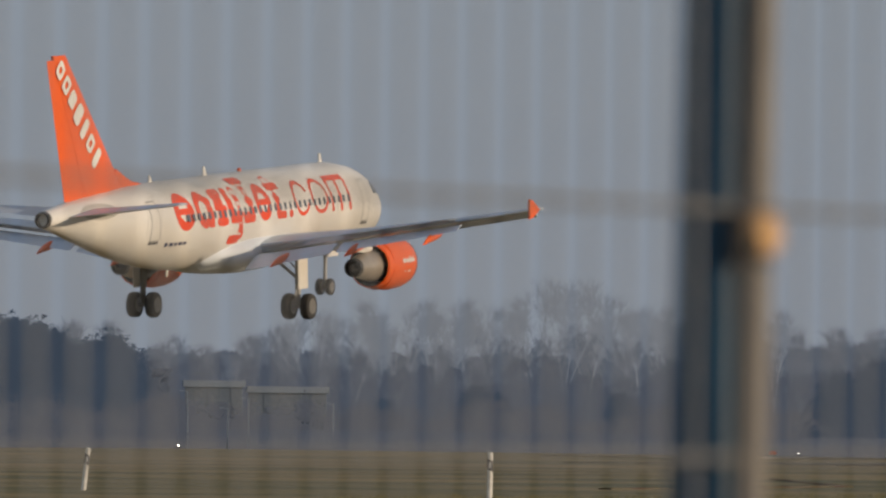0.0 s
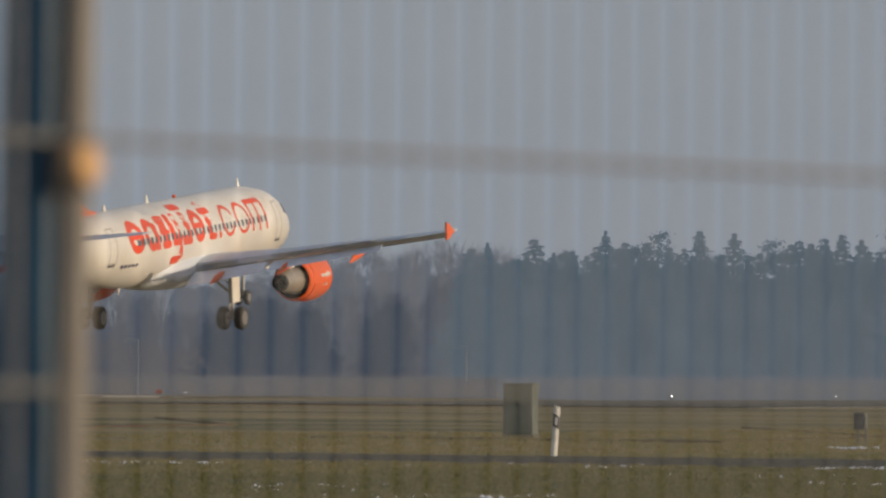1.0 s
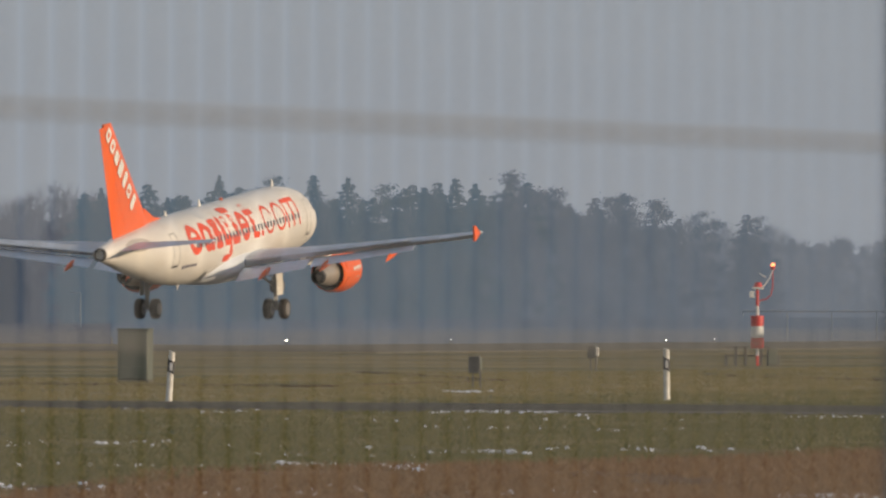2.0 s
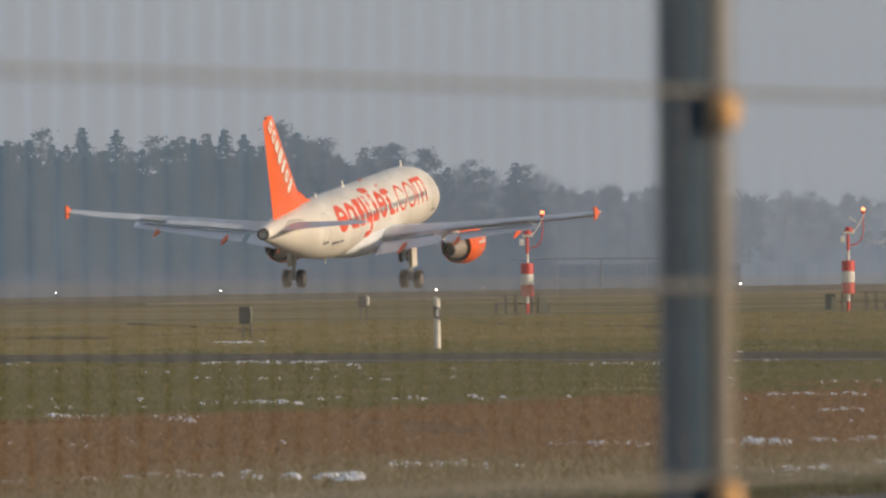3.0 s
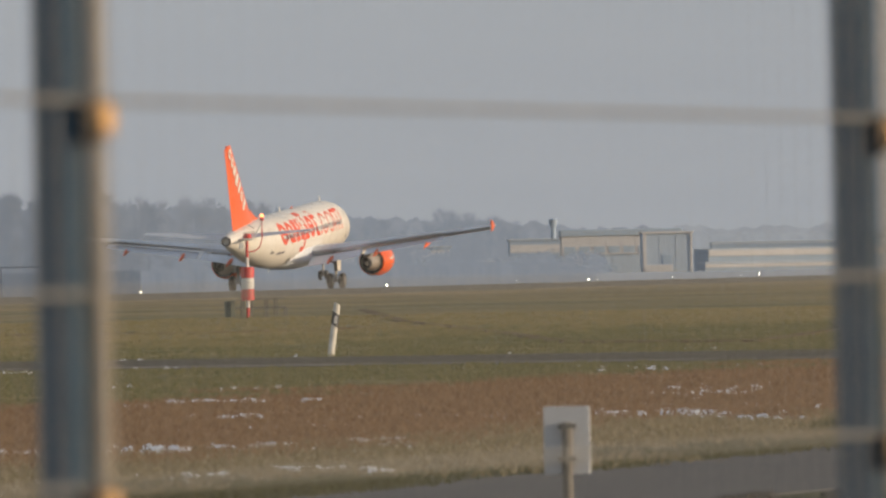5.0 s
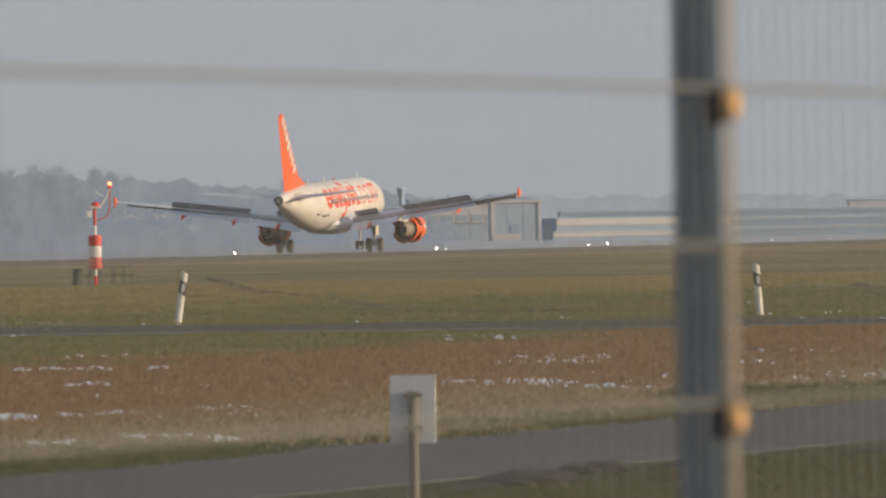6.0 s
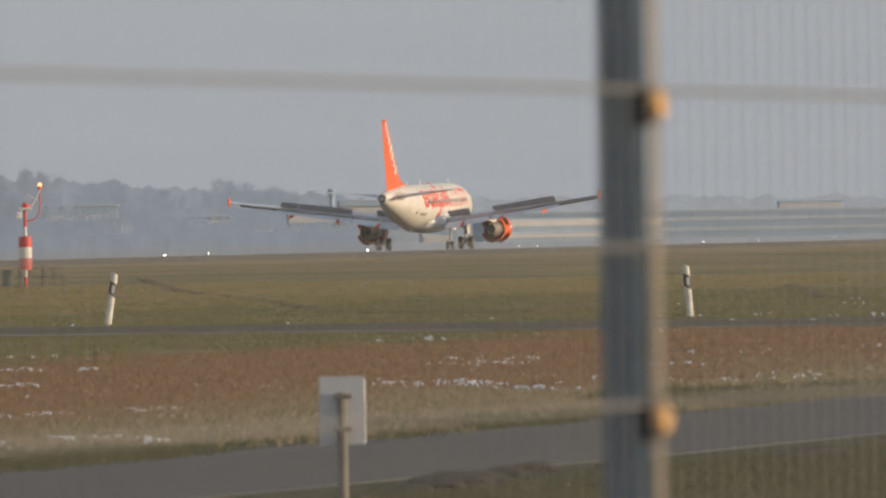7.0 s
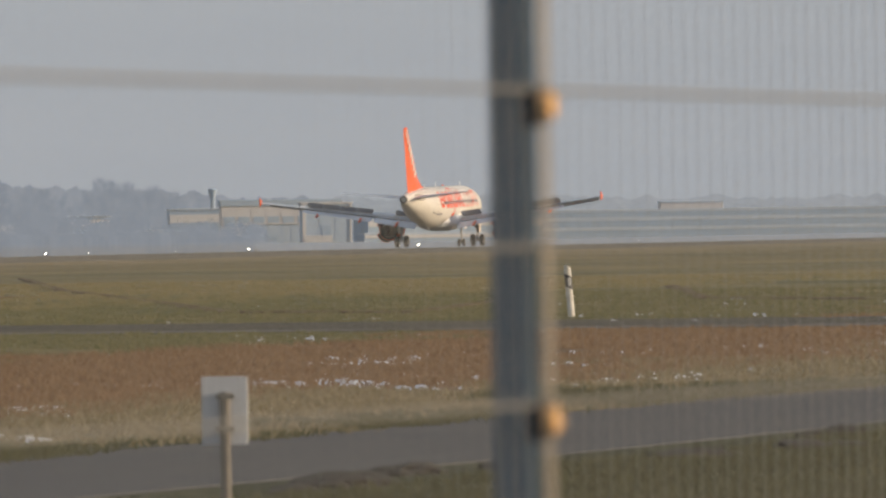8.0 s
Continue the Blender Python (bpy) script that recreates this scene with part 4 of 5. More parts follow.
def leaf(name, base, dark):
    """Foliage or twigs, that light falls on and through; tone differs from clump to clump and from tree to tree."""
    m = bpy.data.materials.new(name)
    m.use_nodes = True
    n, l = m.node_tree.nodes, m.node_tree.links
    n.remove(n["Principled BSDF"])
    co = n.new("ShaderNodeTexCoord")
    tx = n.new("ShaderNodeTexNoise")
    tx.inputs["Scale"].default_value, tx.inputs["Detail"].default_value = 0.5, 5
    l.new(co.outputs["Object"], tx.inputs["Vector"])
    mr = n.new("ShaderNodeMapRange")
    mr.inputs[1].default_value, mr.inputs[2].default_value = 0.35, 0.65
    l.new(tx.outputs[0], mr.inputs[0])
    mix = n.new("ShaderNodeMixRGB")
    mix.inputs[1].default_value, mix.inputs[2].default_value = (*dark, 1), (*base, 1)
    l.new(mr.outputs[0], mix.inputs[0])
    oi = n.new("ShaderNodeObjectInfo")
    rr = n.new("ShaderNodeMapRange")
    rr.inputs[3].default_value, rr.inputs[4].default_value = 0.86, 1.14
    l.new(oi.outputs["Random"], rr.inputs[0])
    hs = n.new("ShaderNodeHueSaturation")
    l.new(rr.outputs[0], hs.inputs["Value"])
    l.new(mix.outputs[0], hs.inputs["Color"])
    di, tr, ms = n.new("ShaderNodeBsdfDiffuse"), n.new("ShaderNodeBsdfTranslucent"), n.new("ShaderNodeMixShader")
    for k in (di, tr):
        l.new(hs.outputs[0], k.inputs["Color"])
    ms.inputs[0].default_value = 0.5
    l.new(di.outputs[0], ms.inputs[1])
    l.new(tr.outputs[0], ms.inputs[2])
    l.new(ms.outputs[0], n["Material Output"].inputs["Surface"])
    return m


# needle colour with haze blue mixed in; outline() later keeps only the shapes
DARKNEEDLE = leaf("hazed_yew_foliage", (0.155, 0.225, 0.300), (0.135, 0.205, 0.280))


def tri_cloud(bm, c, size, n, rng, flat=0.6, fine=1.0):
    for _ in range(n):
        p = Vector((rng.gauss(0, size), rng.gauss(0, size), rng.gauss(0, size * flat))) + c
        s = size * rng.uniform(0.35, 0.8) * fine
        d = [Vector((rng.uniform(-1, 1), rng.uniform(-1, 1), rng.uniform(-0.7, 0.7))).normalized() * s for _ in range(3)]
        vs = [bm.verts.new(p + q) for q in d]
        bm.faces.new(vs)


def conifer(seed, h, w, material):
    rng = random.Random(seed)
    ob = new("conifer")
    part("trunk", rods(((0, 0, -0.2), (0, 0, h * 0.95), 0.018 * h, 0.02), seg=7), BARK, ob)
    bm = bmesh.new()
    z = h * rng.uniform(0.06, 0.14)
    while z < h:
        u = z / h
        reach = w * (1 - u) ** 0.68 * rng.uniform(0.75, 1.15) + 0.12
        nb = 9 if u < 0.8 else 6
        a0 = rng.uniform(0, 6)
        for k in range(nb):
            a = a0 + k * math.tau / nb + rng.uniform(-0.3, 0.3)
            r = reach * rng.uniform(0.6, 1.1)
            tip = Vector((math.cos(a) * r, math.sin(a) * r, z - 0.22 * r * rng.uniform(0.2, 1.6)))
            root = Vector((0, 0, z))
            side = Vector((-math.sin(a), math.cos(a), 0))
            for q in range(5):
                f = (q + 1) / 5
                c = root.lerp(tip, f)
                wd = 0.30 * r * (1.15 - f) + 0.14
                up = Vector((0, 0, rng.uniform(0.05, 0.22)))
                p0 = root.lerp(tip, f - 0.24)
                bm.faces.new([bm.verts.new(v) for v in (p0 + up * 0.5, c + side * wd - up, c + (tip - root) * 0.14, c - side * wd - up)])
                if q > 1:
                    bm.faces.new([bm.verts.new(v) for v in (c + up, c + side * wd * 0.4 - Vector((0, 0, 0.45)), c - side * wd * 0.4 - Vector((0, 0, 0.35)))])
        z += h * 0.028 * rng.uniform(0.8, 1.3)
    tri_cloud(bm, Vector((0, 0, h * 0.97)), 0.10, 10, rng, 2.5)
    part("crown", bm, material, ob)
    return ob


def pine(seed, h, w, material):
    """A tall pine: bare trunk below, an uneven crown of clumps above."""
    rng = random.Random(seed)
    ob = new("pine")
    part("trunk", rods(((0, 0, -0.2), (0, 0, h * 0.93), 0.017 * h, 0.04), seg=7), BARK, ob)
    bm = bmesh.new()
    for k in range(60):
        u = rng.uniform(0.08, 1.0)
        a = rng.uniform(0, math.tau)
        r = w * (1.15 - u) ** 0.5 * rng.uniform(0.15, 1.0) * (0.55 if u > 0.93 else 1)
        c = Vector((math.cos(a) * r, math.sin(a) * r, h * u))
        tri_cloud(bm, c, 0.46 * rng.uniform(0.7, 1.3), 95, rng, 0.5, 0.7)
    part("crown", bm, material, ob)
    return ob


def bare_tree(seed, h, w, material, twigs=1.0):
    """A leafless tree: upright limbs that fork, and fans of long thin twigs."""
    rng = random.Random(seed)
    ob = new("bare_tree")
    bm = bmesh.new()
    tips = []

    def grow(p, d, length, r, depth):
        q = p + d * length
        rod(bm, p, q, r, r * 0.62, seg=5 if depth < 2 else 3)
        if depth >= 4:
            tips.append((q, d))
            return
        for _ in range(3 if depth < 2 else rng.choice((2, 3))):
            nd = (d + Vector((rng.uniform(-1, 1) * w, rng.uniform(-1, 1) * w, rng.uniform(0.0, 0.7)))).normalized()
            grow(q, nd, length * rng.uniform(0.58, 0.80), r * 0.6, depth + 1)
        if depth:
            tips.append((q, d))

    grow(Vector((0, 0, -0.1)), Vector((rng.uniform(-0.05, 0.05), 0, 1)).normalized(), h * 0.30, 0.0055 * h, 0)
    part("trunk", bm, BARK, ob)
    verts, faces = [], []
    for q, d in tips:
        for _ in range(int(24 * twigs)):
            e = (d * 0.9 + Vector((rng.uniform(-1, 1), rng.uniform(-1, 1), rng.uniform(-0.3, 0.9)))).normalized()
            b = q + e * rng.uniform(-0.3, 0.5)
            t = b + e * rng.uniform(0.5, 1.35)
            s = e.cross(Vector((rng.uniform(-1, 1), rng.uniform(-1, 1), 1))).normalized() * rng.uniform(0.008, 0.02)
            i = len(verts)
            verts += [b - s, b + s, t]
            faces.append((i, i + 1, i + 2))
    me = bpy.data.meshes.new("crown")
    me.from_pydata(verts, [], faces)
    me.materials.append(material)
    shared("crown", me, ob)
    return ob


def bush(seed, h, w, material, n=70, name="evergreen_shrub", leaves=60, fine=1.0):
    """A dense evergreen with an uneven outline."""
    rng = random.Random(seed)
    ob = new(name)
    part("trunk", rods(((0, 0, -0.2), (0, 0, h * 0.6), 0.03 * h, 0.05), seg=6), BARK, ob)
    bm = bmesh.new()
    for _ in range(n):
        u = rng.uniform(0.03, 1) ** 0.9
        a = rng.uniform(0, math.tau)
        r = w * math.sqrt(max(0.02, 1 - u ** 1.7)) * rng.uniform(0.2, 1.0)
        tri_cloud(bm, Vector((math.cos(a) * r, math.sin(a) * r, h * 0.96 * u)), 0.36, leaves, rng, 0.8, fine)
    part("crown", bm, material, ob)
    return ob


def at_az(azp, d):
    return d * math.sin(azp / 15000), d * math.cos(azp / 15000)


def wood_distance(azp, off):
    return off / math.sin(RD - azp / 15000)


def outline(ob):
    """Vertices and faces of a tree and its parts, for a far stand; the tree itself goes."""
    verts, faces = [], []
    for c in ob.children:
        base = len(verts)
        verts += [tuple(v.co) for v in c.data.vertices]
        faces += [tuple(base + i for i in f.vertices) for f in c.data.polygons]
    for c in list(ob.children):
        bpy.data.objects.remove(c)
    bpy.data.objects.remove(ob)
    return np.array(verts), faces


SHAPES = {}
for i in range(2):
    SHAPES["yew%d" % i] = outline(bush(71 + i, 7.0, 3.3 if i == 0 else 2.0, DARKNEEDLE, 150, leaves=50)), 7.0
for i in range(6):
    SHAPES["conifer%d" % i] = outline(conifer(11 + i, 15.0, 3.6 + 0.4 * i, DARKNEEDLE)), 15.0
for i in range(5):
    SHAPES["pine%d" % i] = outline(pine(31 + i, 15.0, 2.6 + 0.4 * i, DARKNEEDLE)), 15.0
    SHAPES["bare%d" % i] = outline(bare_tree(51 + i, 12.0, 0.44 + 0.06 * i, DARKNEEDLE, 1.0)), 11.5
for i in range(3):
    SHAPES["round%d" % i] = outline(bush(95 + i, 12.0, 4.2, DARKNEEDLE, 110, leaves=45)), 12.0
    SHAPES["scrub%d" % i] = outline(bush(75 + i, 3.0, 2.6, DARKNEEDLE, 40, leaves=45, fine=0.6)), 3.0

rng = random.Random(5)


def top_of_wood(azp):
    """Height of the wood's outline above the eye, as a slope in 1/15000."""
    pts = [(-3200, 185), (-2500, 185), (-1900, 165), (-1300, 165), (-700, 175), (-350, 205), (-120, 225), (0, 240), (500, 248), (700, 230), (850, 195), (1000, 165), (1300, 148), (1700, 128), (2000, 100), (2300, 82), (3500, 66)]
    for (a, p), (b, q) in zip(pts, pts[1:]):
        if azp <= b:
            return p + (q - p) * (azp - a) / (b - a)
    return 66


# depth of the woods: backdrops behind the trees, haze painted in as glow
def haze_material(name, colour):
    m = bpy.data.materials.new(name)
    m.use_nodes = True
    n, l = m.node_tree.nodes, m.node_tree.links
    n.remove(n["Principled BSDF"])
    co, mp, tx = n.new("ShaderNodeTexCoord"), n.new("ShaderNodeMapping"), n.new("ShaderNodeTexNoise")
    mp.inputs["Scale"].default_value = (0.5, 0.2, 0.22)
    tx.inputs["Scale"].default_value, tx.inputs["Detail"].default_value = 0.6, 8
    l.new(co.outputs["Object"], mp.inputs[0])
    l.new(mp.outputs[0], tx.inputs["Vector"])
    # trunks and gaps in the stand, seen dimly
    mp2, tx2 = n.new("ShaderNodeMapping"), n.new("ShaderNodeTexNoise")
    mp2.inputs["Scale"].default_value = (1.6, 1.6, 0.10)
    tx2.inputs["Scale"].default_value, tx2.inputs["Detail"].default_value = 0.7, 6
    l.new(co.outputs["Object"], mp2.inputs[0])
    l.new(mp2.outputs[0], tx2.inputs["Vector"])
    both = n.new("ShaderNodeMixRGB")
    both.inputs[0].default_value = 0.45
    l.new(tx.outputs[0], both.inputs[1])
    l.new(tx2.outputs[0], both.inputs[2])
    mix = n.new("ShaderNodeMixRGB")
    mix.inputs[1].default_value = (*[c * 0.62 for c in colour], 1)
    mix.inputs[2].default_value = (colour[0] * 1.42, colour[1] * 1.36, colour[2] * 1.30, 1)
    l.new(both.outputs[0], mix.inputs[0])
    # emission alone: the light of the haze is in the colour
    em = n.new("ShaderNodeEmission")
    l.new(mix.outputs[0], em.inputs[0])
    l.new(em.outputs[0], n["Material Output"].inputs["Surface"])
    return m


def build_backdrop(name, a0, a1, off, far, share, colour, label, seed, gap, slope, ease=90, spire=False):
    """A bank of distant wood with some depth, glowing in the given haze colour; its top is a run of crowns, gap apart,
    whose flanks fall with that slope.
    """
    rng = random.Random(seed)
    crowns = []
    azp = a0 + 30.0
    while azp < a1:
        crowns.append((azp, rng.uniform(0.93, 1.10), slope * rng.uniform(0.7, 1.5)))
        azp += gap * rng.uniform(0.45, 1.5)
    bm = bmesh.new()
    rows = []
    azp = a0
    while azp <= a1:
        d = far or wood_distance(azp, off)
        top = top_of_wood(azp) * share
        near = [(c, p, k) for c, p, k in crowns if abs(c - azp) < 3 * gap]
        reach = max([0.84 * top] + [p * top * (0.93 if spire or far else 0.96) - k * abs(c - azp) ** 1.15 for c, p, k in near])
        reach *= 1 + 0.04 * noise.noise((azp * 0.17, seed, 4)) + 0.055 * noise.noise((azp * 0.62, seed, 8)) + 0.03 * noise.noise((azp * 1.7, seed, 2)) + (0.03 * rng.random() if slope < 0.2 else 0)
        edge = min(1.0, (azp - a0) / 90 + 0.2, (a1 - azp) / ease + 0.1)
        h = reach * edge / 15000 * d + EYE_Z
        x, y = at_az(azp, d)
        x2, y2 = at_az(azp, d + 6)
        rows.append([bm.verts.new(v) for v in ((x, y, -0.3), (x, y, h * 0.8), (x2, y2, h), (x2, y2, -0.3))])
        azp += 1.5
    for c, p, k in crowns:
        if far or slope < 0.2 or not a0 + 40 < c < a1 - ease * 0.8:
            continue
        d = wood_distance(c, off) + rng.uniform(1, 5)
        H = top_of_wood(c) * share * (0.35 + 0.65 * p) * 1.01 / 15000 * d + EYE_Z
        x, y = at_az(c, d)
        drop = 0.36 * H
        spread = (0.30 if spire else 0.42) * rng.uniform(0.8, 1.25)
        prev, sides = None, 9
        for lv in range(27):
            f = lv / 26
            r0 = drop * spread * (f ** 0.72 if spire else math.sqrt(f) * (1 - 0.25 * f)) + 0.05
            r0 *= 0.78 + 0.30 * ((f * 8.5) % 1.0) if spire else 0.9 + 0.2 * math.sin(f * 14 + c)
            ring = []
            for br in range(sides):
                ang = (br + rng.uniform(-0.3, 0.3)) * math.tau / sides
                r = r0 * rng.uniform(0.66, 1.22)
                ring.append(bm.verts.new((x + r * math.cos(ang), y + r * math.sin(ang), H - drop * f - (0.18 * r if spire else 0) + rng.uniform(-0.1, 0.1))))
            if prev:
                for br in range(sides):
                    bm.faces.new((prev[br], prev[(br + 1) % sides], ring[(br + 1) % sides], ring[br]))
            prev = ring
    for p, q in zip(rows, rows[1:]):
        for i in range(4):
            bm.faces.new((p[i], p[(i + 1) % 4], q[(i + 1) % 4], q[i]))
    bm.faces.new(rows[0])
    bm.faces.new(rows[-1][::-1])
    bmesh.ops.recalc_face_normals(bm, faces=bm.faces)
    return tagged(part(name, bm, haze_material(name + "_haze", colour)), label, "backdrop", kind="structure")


# haze put into the colours: banks glow paler to the right and farther off
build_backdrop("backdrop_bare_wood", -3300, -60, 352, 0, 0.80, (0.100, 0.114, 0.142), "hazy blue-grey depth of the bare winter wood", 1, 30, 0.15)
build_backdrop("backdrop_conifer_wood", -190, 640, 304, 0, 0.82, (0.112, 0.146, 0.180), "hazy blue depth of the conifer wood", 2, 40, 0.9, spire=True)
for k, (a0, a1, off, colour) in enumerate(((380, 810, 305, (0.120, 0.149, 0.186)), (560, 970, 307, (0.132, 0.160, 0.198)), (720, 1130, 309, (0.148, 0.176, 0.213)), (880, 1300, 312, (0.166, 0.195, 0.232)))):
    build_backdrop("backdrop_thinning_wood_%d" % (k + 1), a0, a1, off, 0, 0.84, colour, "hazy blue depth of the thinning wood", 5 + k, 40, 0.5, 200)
build_backdrop("backdrop_mixed_wood", 1040, 1500, 315, 0, 0.88, (0.185, 0.212, 0.250), "depth of the mixed wood in glowing blue-grey haze colour", 3, 38, 0.4, 230)
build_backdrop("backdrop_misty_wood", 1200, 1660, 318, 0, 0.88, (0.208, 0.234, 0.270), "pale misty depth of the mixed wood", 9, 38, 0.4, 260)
build_backdrop("backdrop_pale_far_wood", 2300, 4500, 0, 1442, 0.86, (0.292, 0.320, 0.352), "wood on the horizon, glowing in very pale mist colour", 14, 30, 0.2)
build_backdrop("backdrop_far_wood", 1300, 2420, 0, 1440, 0.86, (0.232, 0.264, 0.308), "far wood on the horizon, glowing in pale haze colour", 4, 26, 0.28)


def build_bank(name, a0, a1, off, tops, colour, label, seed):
    """A low glowing bank in painted haze colour, scrub and mist along the far side of the runway; tops: (bearing, slope
    of its top).
    """
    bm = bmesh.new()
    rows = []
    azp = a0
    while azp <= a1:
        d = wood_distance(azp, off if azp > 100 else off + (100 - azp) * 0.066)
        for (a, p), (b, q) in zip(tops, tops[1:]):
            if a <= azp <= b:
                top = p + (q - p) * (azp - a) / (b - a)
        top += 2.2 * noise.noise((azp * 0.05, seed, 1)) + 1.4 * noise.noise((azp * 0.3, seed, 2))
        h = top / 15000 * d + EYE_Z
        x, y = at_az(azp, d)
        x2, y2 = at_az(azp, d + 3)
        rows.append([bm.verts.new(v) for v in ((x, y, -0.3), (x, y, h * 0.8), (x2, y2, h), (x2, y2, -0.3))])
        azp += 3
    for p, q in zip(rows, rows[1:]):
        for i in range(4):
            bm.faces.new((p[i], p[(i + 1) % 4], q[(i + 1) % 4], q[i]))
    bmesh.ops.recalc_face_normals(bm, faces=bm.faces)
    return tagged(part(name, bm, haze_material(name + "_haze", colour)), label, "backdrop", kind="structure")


# glowing haze strips that stand over the ground beyond the runway
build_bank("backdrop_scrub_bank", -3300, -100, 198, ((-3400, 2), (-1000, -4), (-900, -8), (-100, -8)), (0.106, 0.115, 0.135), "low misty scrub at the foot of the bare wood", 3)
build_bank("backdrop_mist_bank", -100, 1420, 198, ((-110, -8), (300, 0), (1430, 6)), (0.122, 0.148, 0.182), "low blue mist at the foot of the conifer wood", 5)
build_bank("backdrop_field_bank", 1420, 2225, 198, ((1410, 6), (2100, 8), (2230, -6)), (0.205, 0.238, 0.283), "low strip of painted blue haze across the far airfield", 7)
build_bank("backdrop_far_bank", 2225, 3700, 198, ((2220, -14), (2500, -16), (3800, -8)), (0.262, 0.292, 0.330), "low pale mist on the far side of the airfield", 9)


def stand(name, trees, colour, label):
    """A far stand of trees, unlit and glowing in one haze colour: trees as (shape, bearing, distance, height, turn)."""
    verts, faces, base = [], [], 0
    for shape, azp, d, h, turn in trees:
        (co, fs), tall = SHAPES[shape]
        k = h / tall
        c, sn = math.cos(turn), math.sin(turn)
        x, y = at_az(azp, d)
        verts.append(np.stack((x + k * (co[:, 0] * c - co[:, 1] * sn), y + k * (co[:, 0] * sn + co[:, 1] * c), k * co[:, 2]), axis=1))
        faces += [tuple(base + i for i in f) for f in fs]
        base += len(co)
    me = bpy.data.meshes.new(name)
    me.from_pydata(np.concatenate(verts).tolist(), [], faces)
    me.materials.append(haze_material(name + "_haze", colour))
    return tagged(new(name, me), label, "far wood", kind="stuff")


def row_of(a0, a1, step, off, lo, hi, shapes, far=0):
    out = []
    azp = a0
    while azp < a1:
        d = far * rng.uniform(0.95, 1.05) if far else wood_distance(azp, off * rng.uniform(0.99, 1.01))
        out.append((rng.choice(shapes), azp, d, top_of_wood(azp) * rng.uniform(lo, hi) / 15000 * d + EYE_Z, rng.uniform(0, 6)))
        azp += step * rng.uniform(0.5, 1.5)
    return out


CONIFERS = ["conifer%d" % i for i in range(6)]
PINES = ["pine%d" % i for i in range(5)]
BARES = ["bare%d" % i for i in range(5)]
ROUNDS = ["round%d" % i for i in range(3)]
SCRUBS = ["scrub%d" % i for i in range(3)]
# conifer wood: tall dim rows behind, lower ones before them painted mistier
stand("conifer_wood_crest", row_of(-150, 640, 24, 300, 0.86, 1.06, CONIFERS + CONIFERS + PINES), (0.098, 0.136, 0.168), "crest of the far conifer wood in dark glowing haze blue")
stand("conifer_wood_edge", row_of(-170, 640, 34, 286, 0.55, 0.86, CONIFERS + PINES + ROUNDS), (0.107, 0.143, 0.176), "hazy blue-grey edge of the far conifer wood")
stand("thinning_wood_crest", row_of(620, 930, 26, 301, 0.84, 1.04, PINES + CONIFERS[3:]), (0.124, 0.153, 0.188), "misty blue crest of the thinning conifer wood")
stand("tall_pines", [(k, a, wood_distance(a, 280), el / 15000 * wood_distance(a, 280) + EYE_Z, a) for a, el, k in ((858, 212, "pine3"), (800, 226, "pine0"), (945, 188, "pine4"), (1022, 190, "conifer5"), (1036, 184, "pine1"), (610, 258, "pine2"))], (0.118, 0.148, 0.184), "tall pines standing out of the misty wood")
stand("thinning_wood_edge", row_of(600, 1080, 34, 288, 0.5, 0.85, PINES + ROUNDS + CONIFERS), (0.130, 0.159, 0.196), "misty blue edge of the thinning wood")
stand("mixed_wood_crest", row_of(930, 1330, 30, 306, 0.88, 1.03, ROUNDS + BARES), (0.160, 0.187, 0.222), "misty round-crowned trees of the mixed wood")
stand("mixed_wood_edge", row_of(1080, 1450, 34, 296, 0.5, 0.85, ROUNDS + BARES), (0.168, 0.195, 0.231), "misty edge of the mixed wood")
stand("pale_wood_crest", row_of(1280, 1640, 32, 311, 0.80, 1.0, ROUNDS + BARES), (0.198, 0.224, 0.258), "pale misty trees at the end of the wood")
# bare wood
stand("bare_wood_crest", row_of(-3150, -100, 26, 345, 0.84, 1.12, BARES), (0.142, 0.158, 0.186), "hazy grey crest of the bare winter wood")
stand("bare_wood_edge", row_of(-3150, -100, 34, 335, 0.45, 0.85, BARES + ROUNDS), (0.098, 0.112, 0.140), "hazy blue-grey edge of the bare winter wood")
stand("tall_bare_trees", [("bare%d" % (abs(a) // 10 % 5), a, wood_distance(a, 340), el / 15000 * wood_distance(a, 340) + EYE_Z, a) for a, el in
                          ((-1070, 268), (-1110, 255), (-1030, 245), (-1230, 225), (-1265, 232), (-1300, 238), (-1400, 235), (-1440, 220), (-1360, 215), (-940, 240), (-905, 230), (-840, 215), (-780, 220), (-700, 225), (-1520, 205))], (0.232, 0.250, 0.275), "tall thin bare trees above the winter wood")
stand("scrub_belt", row_of(-2150, -560, 20, 319, 0.08, 0.32, SCRUBS), (0.108, 0.112, 0.127), "low brownish leafless scrub in painted haze before the wood")
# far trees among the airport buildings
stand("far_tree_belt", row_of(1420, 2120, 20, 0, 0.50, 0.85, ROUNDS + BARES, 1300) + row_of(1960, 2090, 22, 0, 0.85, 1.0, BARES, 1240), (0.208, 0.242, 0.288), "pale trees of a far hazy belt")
stand("far_scrub", row_of(1420, 2235, 15, 0, 0.10, 0.36, SCRUBS, 1100), (0.205, 0.238, 0.284), "low scrub in pale painted haze before the airport buildings")

